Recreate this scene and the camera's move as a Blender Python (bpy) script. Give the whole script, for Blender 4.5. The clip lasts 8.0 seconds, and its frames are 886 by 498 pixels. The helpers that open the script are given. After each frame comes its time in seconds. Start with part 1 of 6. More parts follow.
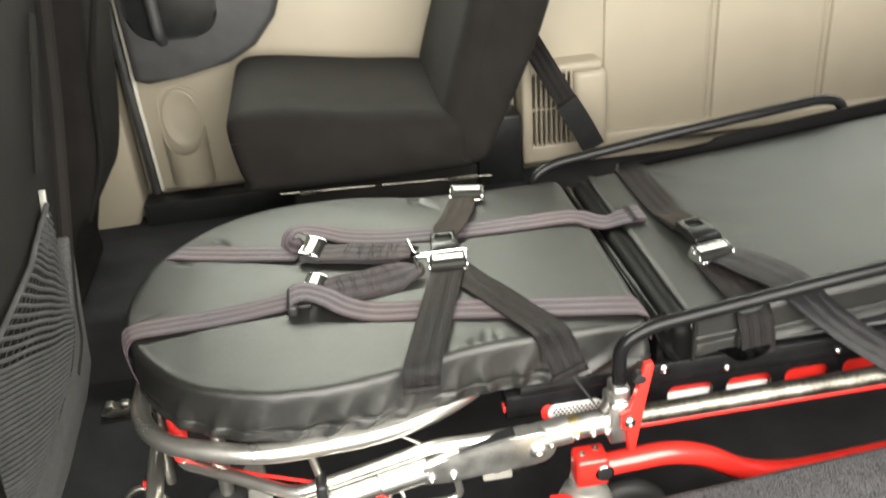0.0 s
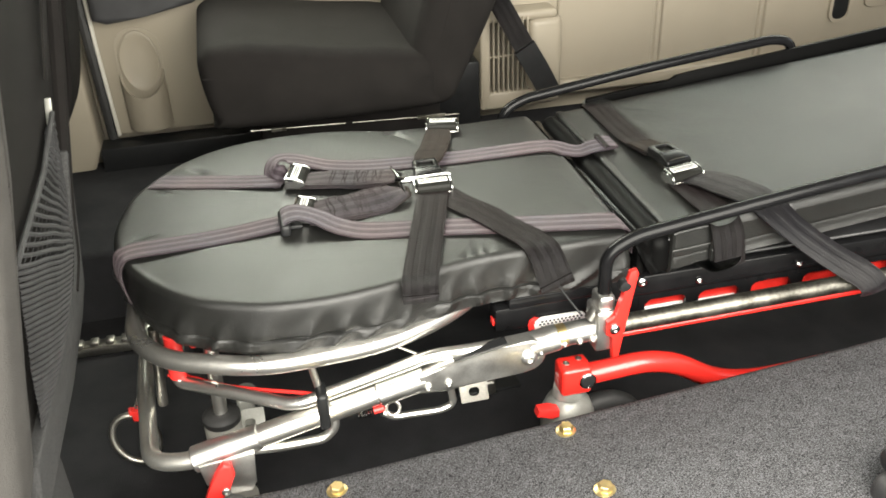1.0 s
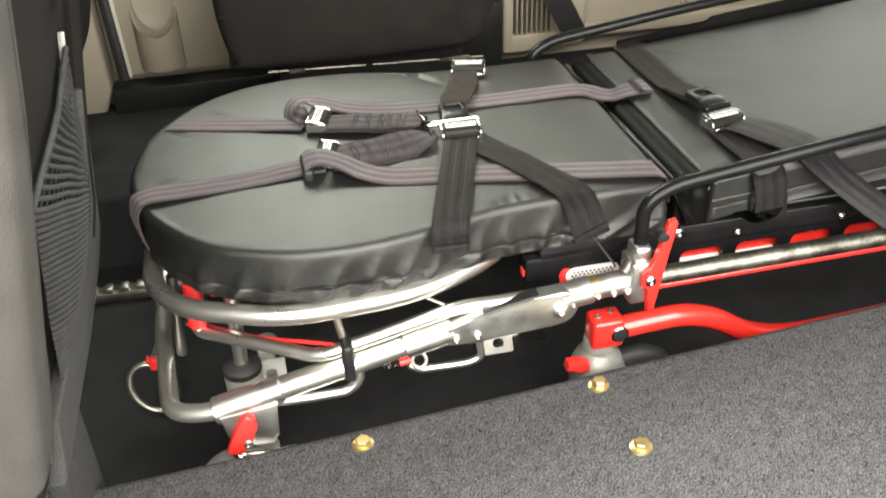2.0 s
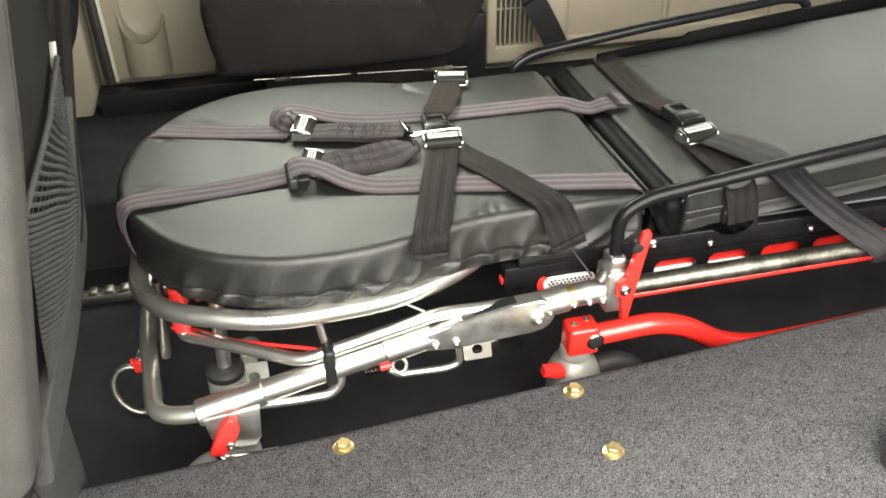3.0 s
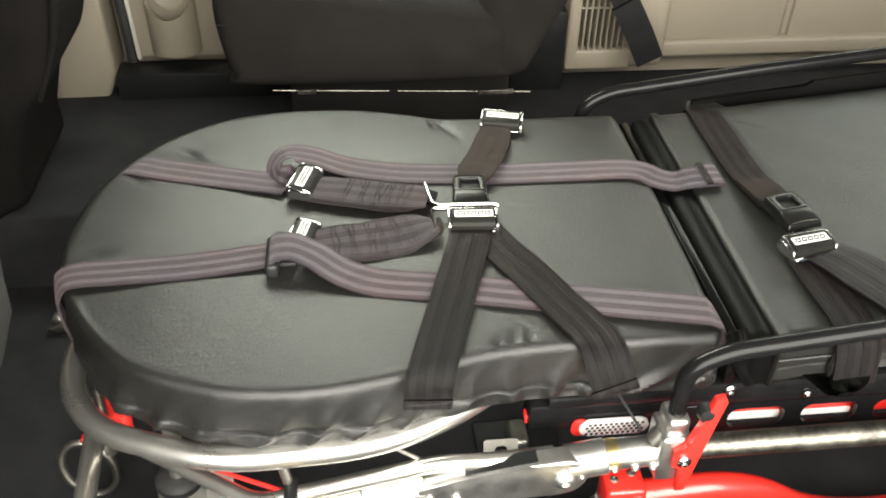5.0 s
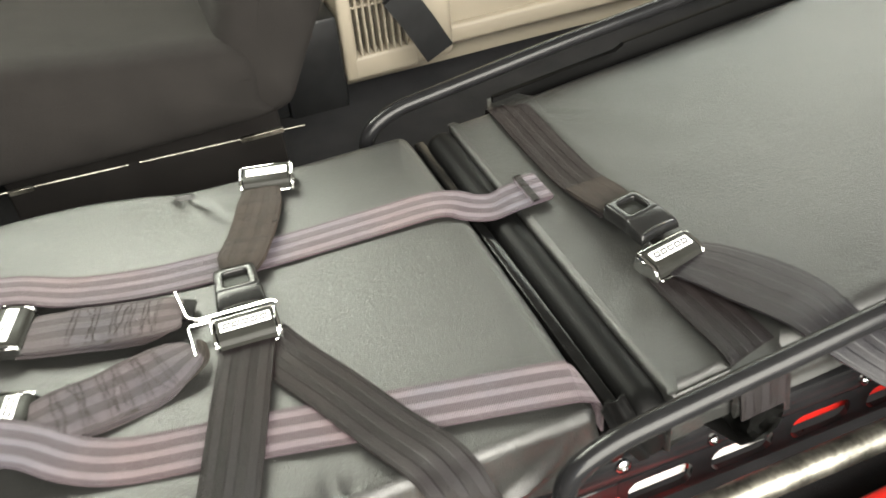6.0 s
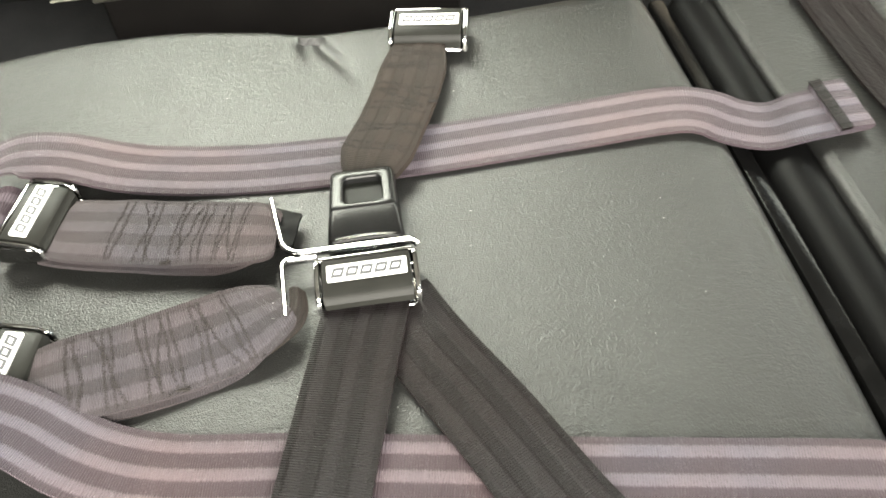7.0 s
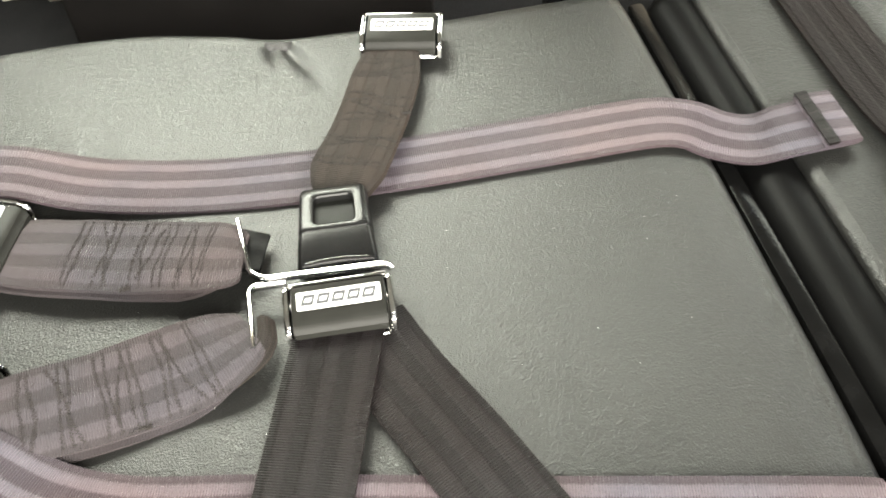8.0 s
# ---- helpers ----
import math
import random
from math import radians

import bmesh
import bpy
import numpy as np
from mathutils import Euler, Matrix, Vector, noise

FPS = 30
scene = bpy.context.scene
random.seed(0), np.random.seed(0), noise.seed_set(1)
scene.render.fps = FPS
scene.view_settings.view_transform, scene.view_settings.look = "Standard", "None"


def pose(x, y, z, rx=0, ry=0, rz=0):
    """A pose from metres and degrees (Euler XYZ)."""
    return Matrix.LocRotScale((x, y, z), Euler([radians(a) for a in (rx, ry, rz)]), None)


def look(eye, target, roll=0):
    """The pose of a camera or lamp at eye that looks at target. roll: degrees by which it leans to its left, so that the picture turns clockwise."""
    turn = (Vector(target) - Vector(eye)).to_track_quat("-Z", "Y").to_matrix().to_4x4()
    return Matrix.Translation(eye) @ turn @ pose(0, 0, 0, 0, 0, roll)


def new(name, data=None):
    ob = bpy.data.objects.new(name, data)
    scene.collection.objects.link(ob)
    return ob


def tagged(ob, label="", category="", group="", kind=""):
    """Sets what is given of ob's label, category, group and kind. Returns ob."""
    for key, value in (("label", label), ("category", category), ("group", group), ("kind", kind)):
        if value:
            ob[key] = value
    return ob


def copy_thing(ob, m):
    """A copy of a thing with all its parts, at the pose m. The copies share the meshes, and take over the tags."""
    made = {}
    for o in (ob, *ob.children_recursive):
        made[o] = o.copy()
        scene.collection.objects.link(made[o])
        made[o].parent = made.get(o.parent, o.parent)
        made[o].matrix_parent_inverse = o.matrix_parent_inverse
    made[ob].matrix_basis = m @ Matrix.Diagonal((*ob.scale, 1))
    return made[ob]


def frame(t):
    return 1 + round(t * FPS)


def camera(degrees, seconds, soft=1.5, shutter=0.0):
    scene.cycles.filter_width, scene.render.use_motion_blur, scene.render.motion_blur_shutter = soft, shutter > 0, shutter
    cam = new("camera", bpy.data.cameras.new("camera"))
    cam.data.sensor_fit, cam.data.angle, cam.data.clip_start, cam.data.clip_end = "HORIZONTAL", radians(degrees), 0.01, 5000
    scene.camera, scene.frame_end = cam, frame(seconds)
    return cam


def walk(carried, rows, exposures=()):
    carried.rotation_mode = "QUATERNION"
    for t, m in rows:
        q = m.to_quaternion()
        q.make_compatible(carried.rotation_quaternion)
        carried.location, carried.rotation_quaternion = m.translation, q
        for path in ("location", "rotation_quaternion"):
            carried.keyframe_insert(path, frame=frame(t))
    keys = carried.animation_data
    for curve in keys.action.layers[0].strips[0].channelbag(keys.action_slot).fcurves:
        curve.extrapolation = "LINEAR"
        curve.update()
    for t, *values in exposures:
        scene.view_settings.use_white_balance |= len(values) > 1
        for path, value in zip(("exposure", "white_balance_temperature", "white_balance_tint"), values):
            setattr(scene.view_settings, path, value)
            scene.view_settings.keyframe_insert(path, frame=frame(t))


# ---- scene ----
LENS = 52.5
cam = camera(LENS, 8.0, soft=1.7, shutter=0.3)
PATH = [
    (0, (-0.1193, -1.1885, 1.1193), (-0.0161, -0.3155, 0.6427), -4.50),
    (0.5, (-0.2358, -1.1586, 1.0884), (-0.0354, -0.3395, 0.5509), -4.21),
    (1, (-0.2378, -1.2474, 1.0704), (-0.0508, -0.4031, 0.5682), -2.23),
    (1.5, (-0.2415, -1.2640, 1.0585), (-0.0639, -0.4150, 0.5608), -1.73),
    (2, (-0.2594, -1.1974, 1.0443), (-0.0879, -0.3806, 0.4935), -2.03),
    (2.2, (-0.2651, -1.1998, 1.0390), (-0.0894, -0.3941, 0.4734), -1.59),
    (3.3, (-0.2539, -1.2241, 1.0717), (-0.0643, -0.4060, 0.5287), -0.53),
    (3.5, (-0.2468, -1.1818, 1.0695), (-0.0853, -0.3664, 0.5137), -1.78),
    (4, (-0.2475, -1.0756, 1.0794), (-0.0756, -0.2950, 0.4784), -1.73),
    (4.5, (-0.2213, -1.0000, 1.0894), (-0.0588, -0.2235, 0.4806), -0.17),
    (5, (-0.1116, -0.8712, 1.0813), (-0.0191, -0.0838, 0.4718), 1.33),
    (5.2, (-0.072, -0.841, 1.064), (0.144, 0.759, -0.116), -1.6),
    (6.3, (0.032, -0.523, 0.954), (0.535, 0.927, -0.328), -5.9),
    (6.5, (0.036, -0.458, 0.923), (0.371, 0.990, -0.414), -7.0),
    (7, (0.048, -0.331, 0.843), (0.150, 0.996, -0.649), -6.5),
    (7.5, (0.044, -0.290, 0.834), (0.146, 0.987, -0.702), -4.9),
    (8, (0.051, -0.297, 0.841), (0.209, 0.990, -0.681), -4.8),
]
EXPOSURES = [(0, 1.0), (0.5, 1.05), (1, 0.85), (3.5, 0.82), (4.5, 0.7), (5, 0.85), (5.2, 0.95), (6.3, 1.75), (7, 1.72), (8, 1.75)]
walk(cam, [(t, look(eye, target, roll)) for t, eye, target, roll in PATH], EXPOSURES)

# ---- light: overcast sky, open side door behind the camera, windows ----
world = bpy.data.worlds.new("world")
scene.world = world
world.use_nodes = True
wn = world.node_tree.nodes
sky = wn.new("ShaderNodeTexSky")
sky.sky_type, sky.sun_disc = "NISHITA", False
sky.sun_elevation, sky.sun_rotation = radians(77), radians(200)
sky.air_density, sky.dust_density, sky.ozone_density = 1.0, 4.0, 1.0
wn["Background"].inputs[1].default_value = 0.13
world.node_tree.links.new(sky.outputs[0], wn["Background"].inputs[0])


def lamp_sun(strength, angle, direction, colour):
    d = bpy.data.lights.new("sun", "SUN")
    d.energy, d.angle, d.color = strength, radians(angle), colour
    ob = new("sun", d)
    ob.matrix_world = look((0, 0, 5), (direction[0], direction[1], 5 + direction[2]))


def lamp_area(name, eye, target, sx, sy, watts, colour):
    d = bpy.data.lights.new(name, "AREA")
    d.shape, d.size, d.size_y, d.energy, d.color = "RECTANGLE", sx, sy, watts, colour
    ob = new(name, d)
    ob.matrix_world = look(eye, target)


lamp_sun(2.6, 20, (0.1, 0.2, -0.97), (1.0, 0.97, 0.92))
DAY = (1.0, 0.955, 0.835)
GARDEN = (0.985, 1.0, 0.85)
lamp_area("door_daylight", (0.2, -1.8, 1.3), (0.15, 0.0, 0.55), 2.4, 1.8, 130, DAY)
lamp_area("window_daylight", (-0.24, 0.99, 1.3), (-0.1, 0.0, 0.65), 0.96, 0.46, 17, GARDEN)
lamp_area("window_daylight", (1.34, 0.99, 1.16), (1.1, 0.0, 0.6), 1.45, 0.4, 8, GARDEN)
lamp_area("rear_daylight", (2.27, 0.05, 1.1), (0.6, 0.0, 0.3), 1.6, 0.58, 2.5, DAY)

# ---- materials ----
def mat(name, col, rough=0.5, metal=0.0, var=0.15, scale=25.0, bump=0.0, bscale=300.0, fine=0.0, fscale=400.0, coat=0.0, spec=0.5, kind="NOISE", rvar=0.0, span=(0.3, 0.7)):
    """A node material: base colour varied at two scales, with a bump of its own grain."""
    m = bpy.data.materials.new(name)
    m.use_nodes = True
    nt = m.node_tree
    b = nt.nodes["Principled BSDF"]
    b.inputs["Roughness"].default_value, b.inputs["Metallic"].default_value = rough, metal
    b.inputs["Coat Weight"].default_value, b.inputs["Specular IOR Level"].default_value = coat, spec
    b.inputs["Coat Roughness"].default_value = 0.12
    tc = nt.nodes.new("ShaderNodeTexCoord")

    def noise_at(s, detail):
        n = nt.nodes.new("ShaderNodeTexNoise")
        n.inputs["Scale"].default_value, n.inputs["Detail"].default_value = s, detail
        nt.links.new(tc.outputs["Object"], n.inputs["Vector"])
        return n

    big, small = noise_at(scale, 4), noise_at(fscale, 2)
    mix = nt.nodes.new("ShaderNodeMath")
    mix.operation = "MULTIPLY_ADD"
    nt.links.new(small.outputs["Fac"], mix.inputs[0])
    mix.inputs[1].default_value = fine
    nt.links.new(big.outputs["Fac"], mix.inputs[2])
    ramp = nt.nodes.new("ShaderNodeValToRGB")
    lo, hi = span[0] * (1 + fine), span[1] * (1 + fine)
    ramp.color_ramp.elements[0].position, ramp.color_ramp.elements[1].position = lo / (1 + fine), min(1.0, hi / (1 + fine))
    ramp.color_ramp.elements[0].color = (*[c * (1 - var) for c in col], 1)
    ramp.color_ramp.elements[1].color = (*[min(1, c * (1 + var)) for c in col], 1)
    div = nt.nodes.new("ShaderNodeMath")
    div.operation = "DIVIDE"
    div.inputs[1].default_value = 1 + fine
    nt.links.new(mix.outputs[0], div.inputs[0])
    nt.links.new(div.outputs[0], ramp.inputs[0])
    nt.links.new(ramp.outputs[0], b.inputs["Base Color"])
    if rvar:
        mr = nt.nodes.new("ShaderNodeMapRange")
        mr.inputs["To Min"].default_value, mr.inputs["To Max"].default_value = max(0.02, rough - rvar), rough + rvar
        nt.links.new(big.outputs["Fac"], mr.inputs["Value"])
        nt.links.new(mr.outputs[0], b.inputs["Roughness"])
    if bump:
        if kind == "VORONOI":
            g = nt.nodes.new("ShaderNodeTexVoronoi")
            g.inputs["Scale"].default_value = bscale
            nt.links.new(tc.outputs["Object"], g.inputs["Vector"])
            out = g.outputs["Distance"]
        else:
            out = noise_at(bscale, 3).outputs["Fac"]
        bp = nt.nodes.new("ShaderNodeBump")
        bp.inputs["Strength"].default_value, bp.inputs["Distance"].default_value = bump, 0.002
        nt.links.new(out, bp.inputs["Height"])
        nt.links.new(bp.outputs[0], b.inputs["Normal"])
    return m


def vinyl(name, col, rough, spec):
    """Upholstery vinyl: pebbled grain, patches of short soft wrinkles and a slack surface."""
    m = bpy.data.materials.new(name)
    m.use_nodes = True
    nt = m.node_tree
    b = nt.nodes["Principled BSDF"]
    b.inputs["Specular IOR Level"].default_value = spec
    tc = nt.nodes.new("ShaderNodeTexCoord")

    def noise_at(s, detail, stretch=(1, 1, 1), turn=0.0, warp=0.0):
        mp = nt.nodes.new("ShaderNodeMapping")
        mp.inputs["Rotation"].default_value, mp.inputs["Scale"].default_value = (0, 0, turn), stretch
        nt.links.new(tc.outputs["Object"], mp.inputs["Vector"])
        n = nt.nodes.new("ShaderNodeTexNoise")
        n.inputs["Scale"].default_value, n.inputs["Detail"].default_value, n.inputs["Distortion"].default_value = s, detail, warp
        nt.links.new(mp.outputs[0], n.inputs["Vector"])
        return n.outputs["Fac"]

    def op(kind, a, c):
        n = nt.nodes.new("ShaderNodeMath")
        n.operation = kind
        for i, v in enumerate((a, c)):
            if isinstance(v, (int, float)):
                n.inputs[i].default_value = v
            else:
                nt.links.new(v, n.inputs[i])
        return n.outputs[0]

    def span(v, lo, hi, to_lo, to_hi):
        r = nt.nodes.new("ShaderNodeMapRange")
        for k, x in (("From Min", lo), ("From Max", hi), ("To Min", to_lo), ("To Max", to_hi)):
            r.inputs[k].default_value = x
        nt.links.new(v, r.inputs["Value"])
        return r.outputs[0]

    def relief(height, strength, distance, under=None):
        p = nt.nodes.new("ShaderNodeBump")
        p.inputs["Strength"].default_value, p.inputs["Distance"].default_value = strength, distance
        nt.links.new(height, p.inputs["Height"])
        if under:
            nt.links.new(under, p.inputs["Normal"])
        return p.outputs[0]

    cloud = noise_at(9, 4)
    tone = nt.nodes.new("ShaderNodeValToRGB")
    e = tone.color_ramp.elements
    e[0].position, e[0].color = 0.3, (*[c * 0.82 for c in col], 1)
    e[1].position, e[1].color = 0.7, (*[c * 1.18 for c in col], 1)
    nt.links.new(op("ADD", cloud, op("MULTIPLY", op("SUBTRACT", noise_at(900, 2), 0.5), 0.5)), tone.inputs[0])
    nt.links.new(tone.outputs[0], b.inputs["Base Color"])
    nt.links.new(span(cloud, 0.3, 0.7, rough - 0.03, rough + 0.03), b.inputs["Roughness"])
    # folded ridges in two directions, strongest in patches
    def ridges(s, stretch, turn):
        v = op("ABSOLUTE", op("SUBTRACT", noise_at(s, 2.5, stretch, turn, 0.9), 0.5), 0.0)
        return span(v, 0.0, 0.16, 0.0, 1.0)

    patch = span(noise_at(7, 2), 0.36, 0.62, 0.25, 1.0)
    wrinkle = op("MULTIPLY", op("ADD", ridges(105, (0.75, 1.5, 1), 0.3), op("MULTIPLY", ridges(160, (1.4, 0.8, 1), -0.5), 0.6)), patch)
    slack = relief(noise_at(20, 2), 0.5, WRINKLE[0])
    fold = relief(wrinkle, 0.5, WRINKLE[1], slack)
    pebble = nt.nodes.new("ShaderNodeTexVoronoi")
    pebble.feature = "SMOOTH_F1"
    pebble.inputs["Scale"].default_value = 1000
    nt.links.new(tc.outputs["Object"], pebble.inputs["Vector"])
    grain = relief(op("ADD", pebble.outputs["Distance"], noise_at(1500, 2)), 0.5, WRINKLE[2], fold)
    nt.links.new(grain, b.inputs["Normal"])
    return m


WRINKLE = (0.0012, 0.00026, 0.0007)


def webbing(name, dark, light, lines, rough=0.55, soil=0.2, sheen=0.15, spec=0.5, lanes=0.0, narrow=0.0):
    """Woven strap: lighter ribs along its length, a fine weave across."""
    m = bpy.data.materials.new(name)
    m.use_nodes = True
    nt = m.node_tree
    b = nt.nodes["Principled BSDF"]
    b.inputs["Roughness"].default_value, b.inputs["Specular IOR Level"].default_value = rough, spec
    b.inputs["Sheen Weight"].default_value, b.inputs["Sheen Roughness"].default_value = sheen, 0.4
    b.inputs["Sheen Tint"].default_value = (*[c / max(light) for c in light], 1)
    uv = nt.nodes.new("ShaderNodeTexCoord")
    sep = nt.nodes.new("ShaderNodeSeparateXYZ")
    nt.links.new(uv.outputs["UV"], sep.inputs[0])

    def op(kind, a, c, v=None):
        n = nt.nodes.new("ShaderNodeMath")
        n.operation = kind
        for i, s in enumerate((a, c, v)):
            if s is None:
                continue
            if isinstance(s, (int, float)):
                n.inputs[i].default_value = s
            else:
                nt.links.new(s, n.inputs[i])
        return n.outputs[0]

    wave = op("SINE", op("MULTIPLY_ADD", sep.outputs[0], 2 * math.pi * lines, -0.5 * math.pi), None)
    ribs = op("MINIMUM", op("MAXIMUM", op("MULTIPLY", op("SUBTRACT", wave, narrow), 3.0), -1.0), 1.0)
    weave = op("SINE", op("MULTIPLY", sep.outputs[1], 2 * math.pi * 700), None)
    n = nt.nodes.new("ShaderNodeTexNoise")
    n.inputs["Scale"].default_value, n.inputs["Detail"].default_value = 60, 5
    nt.links.new(uv.outputs["Object"], n.inputs["Vector"])
    f = op("ADD", op("MULTIPLY", ribs, 0.75), op("MULTIPLY", op("SUBTRACT", n.outputs["Fac"], 0.5), soil * 6))
    fuzz = nt.nodes.new("ShaderNodeTexNoise")
    fuzz.inputs["Scale"].default_value, fuzz.inputs["Detail"].default_value = 900, 3
    nt.links.new(uv.outputs["Object"], fuzz.inputs["Vector"])
    f = op("ADD", f, op("MULTIPLY", weave, op("MULTIPLY_ADD", ribs, 0.22, 0.28)))
    f = op("ADD", f, op("MULTIPLY", op("SUBTRACT", fuzz.outputs["Fac"], 0.5), 2.2))
    if lanes:
        # felted lanes of old seams, crossing the ribs at a slight slant
        slant = op("MULTIPLY_ADD", sep.outputs[0], 0.0035, sep.outputs[1])
        lane = op("SINE", op("MULTIPLY_ADD", slant, 2 * math.pi / lanes, op("MULTIPLY", n.outputs["Fac"], 9.0)), None)
        felt = op("MAXIMUM", op("ADD", op("ADD", lane, 0.1), op("MULTIPLY", op("SUBTRACT", fuzz.outputs["Fac"], 0.5), 3.0)), 0.0)
        f = op("SUBTRACT", f, op("MULTIPLY", felt, op("MULTIPLY_ADD", ribs, 0.15, 0.25)))
    ramp = nt.nodes.new("ShaderNodeValToRGB")
    e = ramp.color_ramp.elements
    e[0].position, e[0].color = 0.2, (*dark, 1)
    e[1].position, e[1].color = 0.8, (*light, 1)
    nt.links.new(op("MULTIPLY_ADD", f, 0.5, 0.5), ramp.inputs[0])
    # uneven fading: cooler and warmer stretches of cloth
    fade = nt.nodes.new("ShaderNodeTexNoise")
    fade.inputs["Scale"].default_value, fade.inputs["Detail"].default_value = 7, 3
    nt.links.new(uv.outputs["Object"], fade.inputs["Vector"])
    tint = nt.nodes.new("ShaderNodeValToRGB")
    k = tint.color_ramp.elements
    k[0].position, k[0].color = 0.36, (0.74, 0.82, 0.93, 1)
    k[1].position, k[1].color = 0.64, (1.0, 0.9, 0.88, 1)
    nt.links.new(fade.outputs["Fac"], tint.inputs[0])
    dye = nt.nodes.new("ShaderNodeVectorMath")
    dye.operation = "MULTIPLY"
    nt.links.new(ramp.outputs[0], dye.inputs[0])
    nt.links.new(tint.outputs[0], dye.inputs[1])
    nt.links.new(dye.outputs[0], b.inputs["Base Color"])
    bp = nt.nodes.new("ShaderNodeBump")
    bp.inputs["Strength"].default_value, bp.inputs["Distance"].default_value = 0.6, 0.0006
    nt.links.new(op("ADD", op("ADD", op("MULTIPLY", ribs, 0.8), op("MULTIPLY", weave, 0.5)), op("MULTIPLY", fuzz.outputs["Fac"], 1.5)), bp.inputs["Height"])
    nt.links.new(bp.outputs[0], b.inputs["Normal"])
    return m


VINYL = vinyl("grey_vinyl", (0.0122, 0.0124, 0.0117), 0.32, 0.5)
ROLL = mat("black_roll_vinyl", (0.0025, 0.0025, 0.0025), 0.45, var=0.2, scale=12, bump=0.1, bscale=900, spec=0.06)
BLACK_VINYL = mat("black_vinyl", (0.02, 0.02, 0.021), 0.4, var=0.2, scale=12, bump=0.2, bscale=900, kind="VORONOI")
MAUVE = webbing("mauve_webbing", (0.031, 0.0227, 0.026), (0.083, 0.0695, 0.0765), 3, soil=0.2, sheen=0.15, spec=0.25, narrow=0.25)
DARKWEB = webbing("dark_webbing", (0.0028, 0.0019, 0.0018), (0.0066, 0.0052, 0.0052), 3, soil=0.06, rough=0.42, sheen=0.02, spec=0.15)
CHESTWEB = webbing("smooth_dark_webbing", (0.0046, 0.004, 0.0046), (0.0058, 0.0051, 0.0058), 3, soil=0.1, rough=0.4, sheen=0.03, spec=0.3)
SEWN = webbing("sewn_webbing", (0.0265, 0.021, 0.021), (0.047, 0.038, 0.0395), 3, soil=0.36, sheen=0.05, spec=0.3, rough=0.75, lanes=0.009)
BROWNWEB = webbing("worn_brown_webbing", (0.0118, 0.0088, 0.0068), (0.016, 0.0122, 0.0095), 3, soil=0.5, rough=0.75, sheen=0.03, spec=0.2)
THREAD = mat("thread", (0.0105, 0.008, 0.0065), 0.9, var=0.3, scale=200)
DARK_THREAD = mat("dark_thread", (0.0075, 0.006, 0.005), 0.9, var=0.3, scale=200)
FLAP = mat("dark_grey_enamel", (0.0135, 0.0135, 0.012), 0.36, var=0.15, scale=60, spec=0.09)
TONGUE = mat("grey_slot_plate", (0.007, 0.0075, 0.0065), 0.5, var=0.15, scale=60, spec=0.12)
SOCKET = mat("moulded_black_plastic", (0.006, 0.006, 0.006), 0.27, var=0.15, scale=60, bump=0.05, bscale=900, spec=0.25)
BLACK_BAR = mat("rough_black_enamel", (0.003, 0.003, 0.003), 0.18, var=0.3, scale=60, spec=0.12, bump=0.12, bscale=420)
CHROME = mat("chrome", (0.48, 0.48, 0.47), 0.055, 1.0, var=0.05, scale=60, rvar=0.02)
STEEL = mat("brushed_steel_tube", (0.76, 0.745, 0.7), 0.3, 0.96, var=0.12, scale=18, bump=0.05, bscale=500, fine=0.4, fscale=300, rvar=0.08)
SATIN_STEEL = mat("satin_steel_tube", (0.82, 0.81, 0.76), 0.38, 0.97, var=0.14, scale=18, bump=0.06, bscale=400, fine=0.4, fscale=300, rvar=0.1)
DULL_STEEL = mat("worn_steel", (0.4, 0.385, 0.35), 0.4, 1.0, var=0.25, scale=25, bump=0.1, bscale=300, fine=0.5, fscale=200, rvar=0.12)
WORN_TUBE = mat("stained_steel_tube", (0.2, 0.192, 0.165), 0.42, 1.0, var=0.75, scale=26, bump=0.1, bscale=300, fine=0.5, fscale=160, rvar=0.12)
ALLOY = mat("cast_alloy", (0.62, 0.615, 0.59), 0.38, 1.0, var=0.2, scale=35, bump=0.14, bscale=400, fine=0.4, rvar=0.1)
GREY_PAINT = mat("grey_painted_metal", (0.3, 0.3, 0.275), 0.36, 0.35, var=0.16, scale=40, fine=0.4, fscale=300, rvar=0.08)
# lighter copy of GREY_PAINT: light falling on the mount post put into its colour
MOUNT_LIT_GREY = mat("lit_grey_metal", (0.46, 0.45, 0.41), 0.4, 0.4, var=0.16, scale=40, fine=0.4, fscale=300, rvar=0.08)
BLACK_TUBE = mat("black_enamel", (0.0065, 0.0065, 0.007), 0.22, 0.0, var=0.2, scale=40, coat=0.03, spec=0.14, rvar=0.05)
BLACK_PLASTIC = mat("black_plastic", (0.012, 0.0125, 0.013), 0.4, var=0.2, scale=30, bump=0.1, bscale=700, spec=0.28)
PALE_TRIM = mat("pale_trim", (0.5, 0.48, 0.43), 0.5, var=0.06)
LABEL_WHITE = mat("label_white", (0.6, 0.6, 0.575), 0.45, var=0.04)
LABEL_DARK = mat("label_print", (0.03, 0.03, 0.035), 0.5)
RED = mat("red_enamel", (0.58, 0.022, 0.016), 0.3, var=0.08, scale=30, coat=0.4)
RED_PLASTIC = mat("red_plastic", (0.7, 0.03, 0.025), 0.35, var=0.08, scale=40, bump=0.1, bscale=500)
RUBBER = mat("rubber", (0.02, 0.02, 0.02), 0.6, var=0.3, scale=30, bump=0.2, bscale=300)
GREY_RUBBER = mat("grey_wheel", (0.22, 0.22, 0.215), 0.5, var=0.15, scale=30)
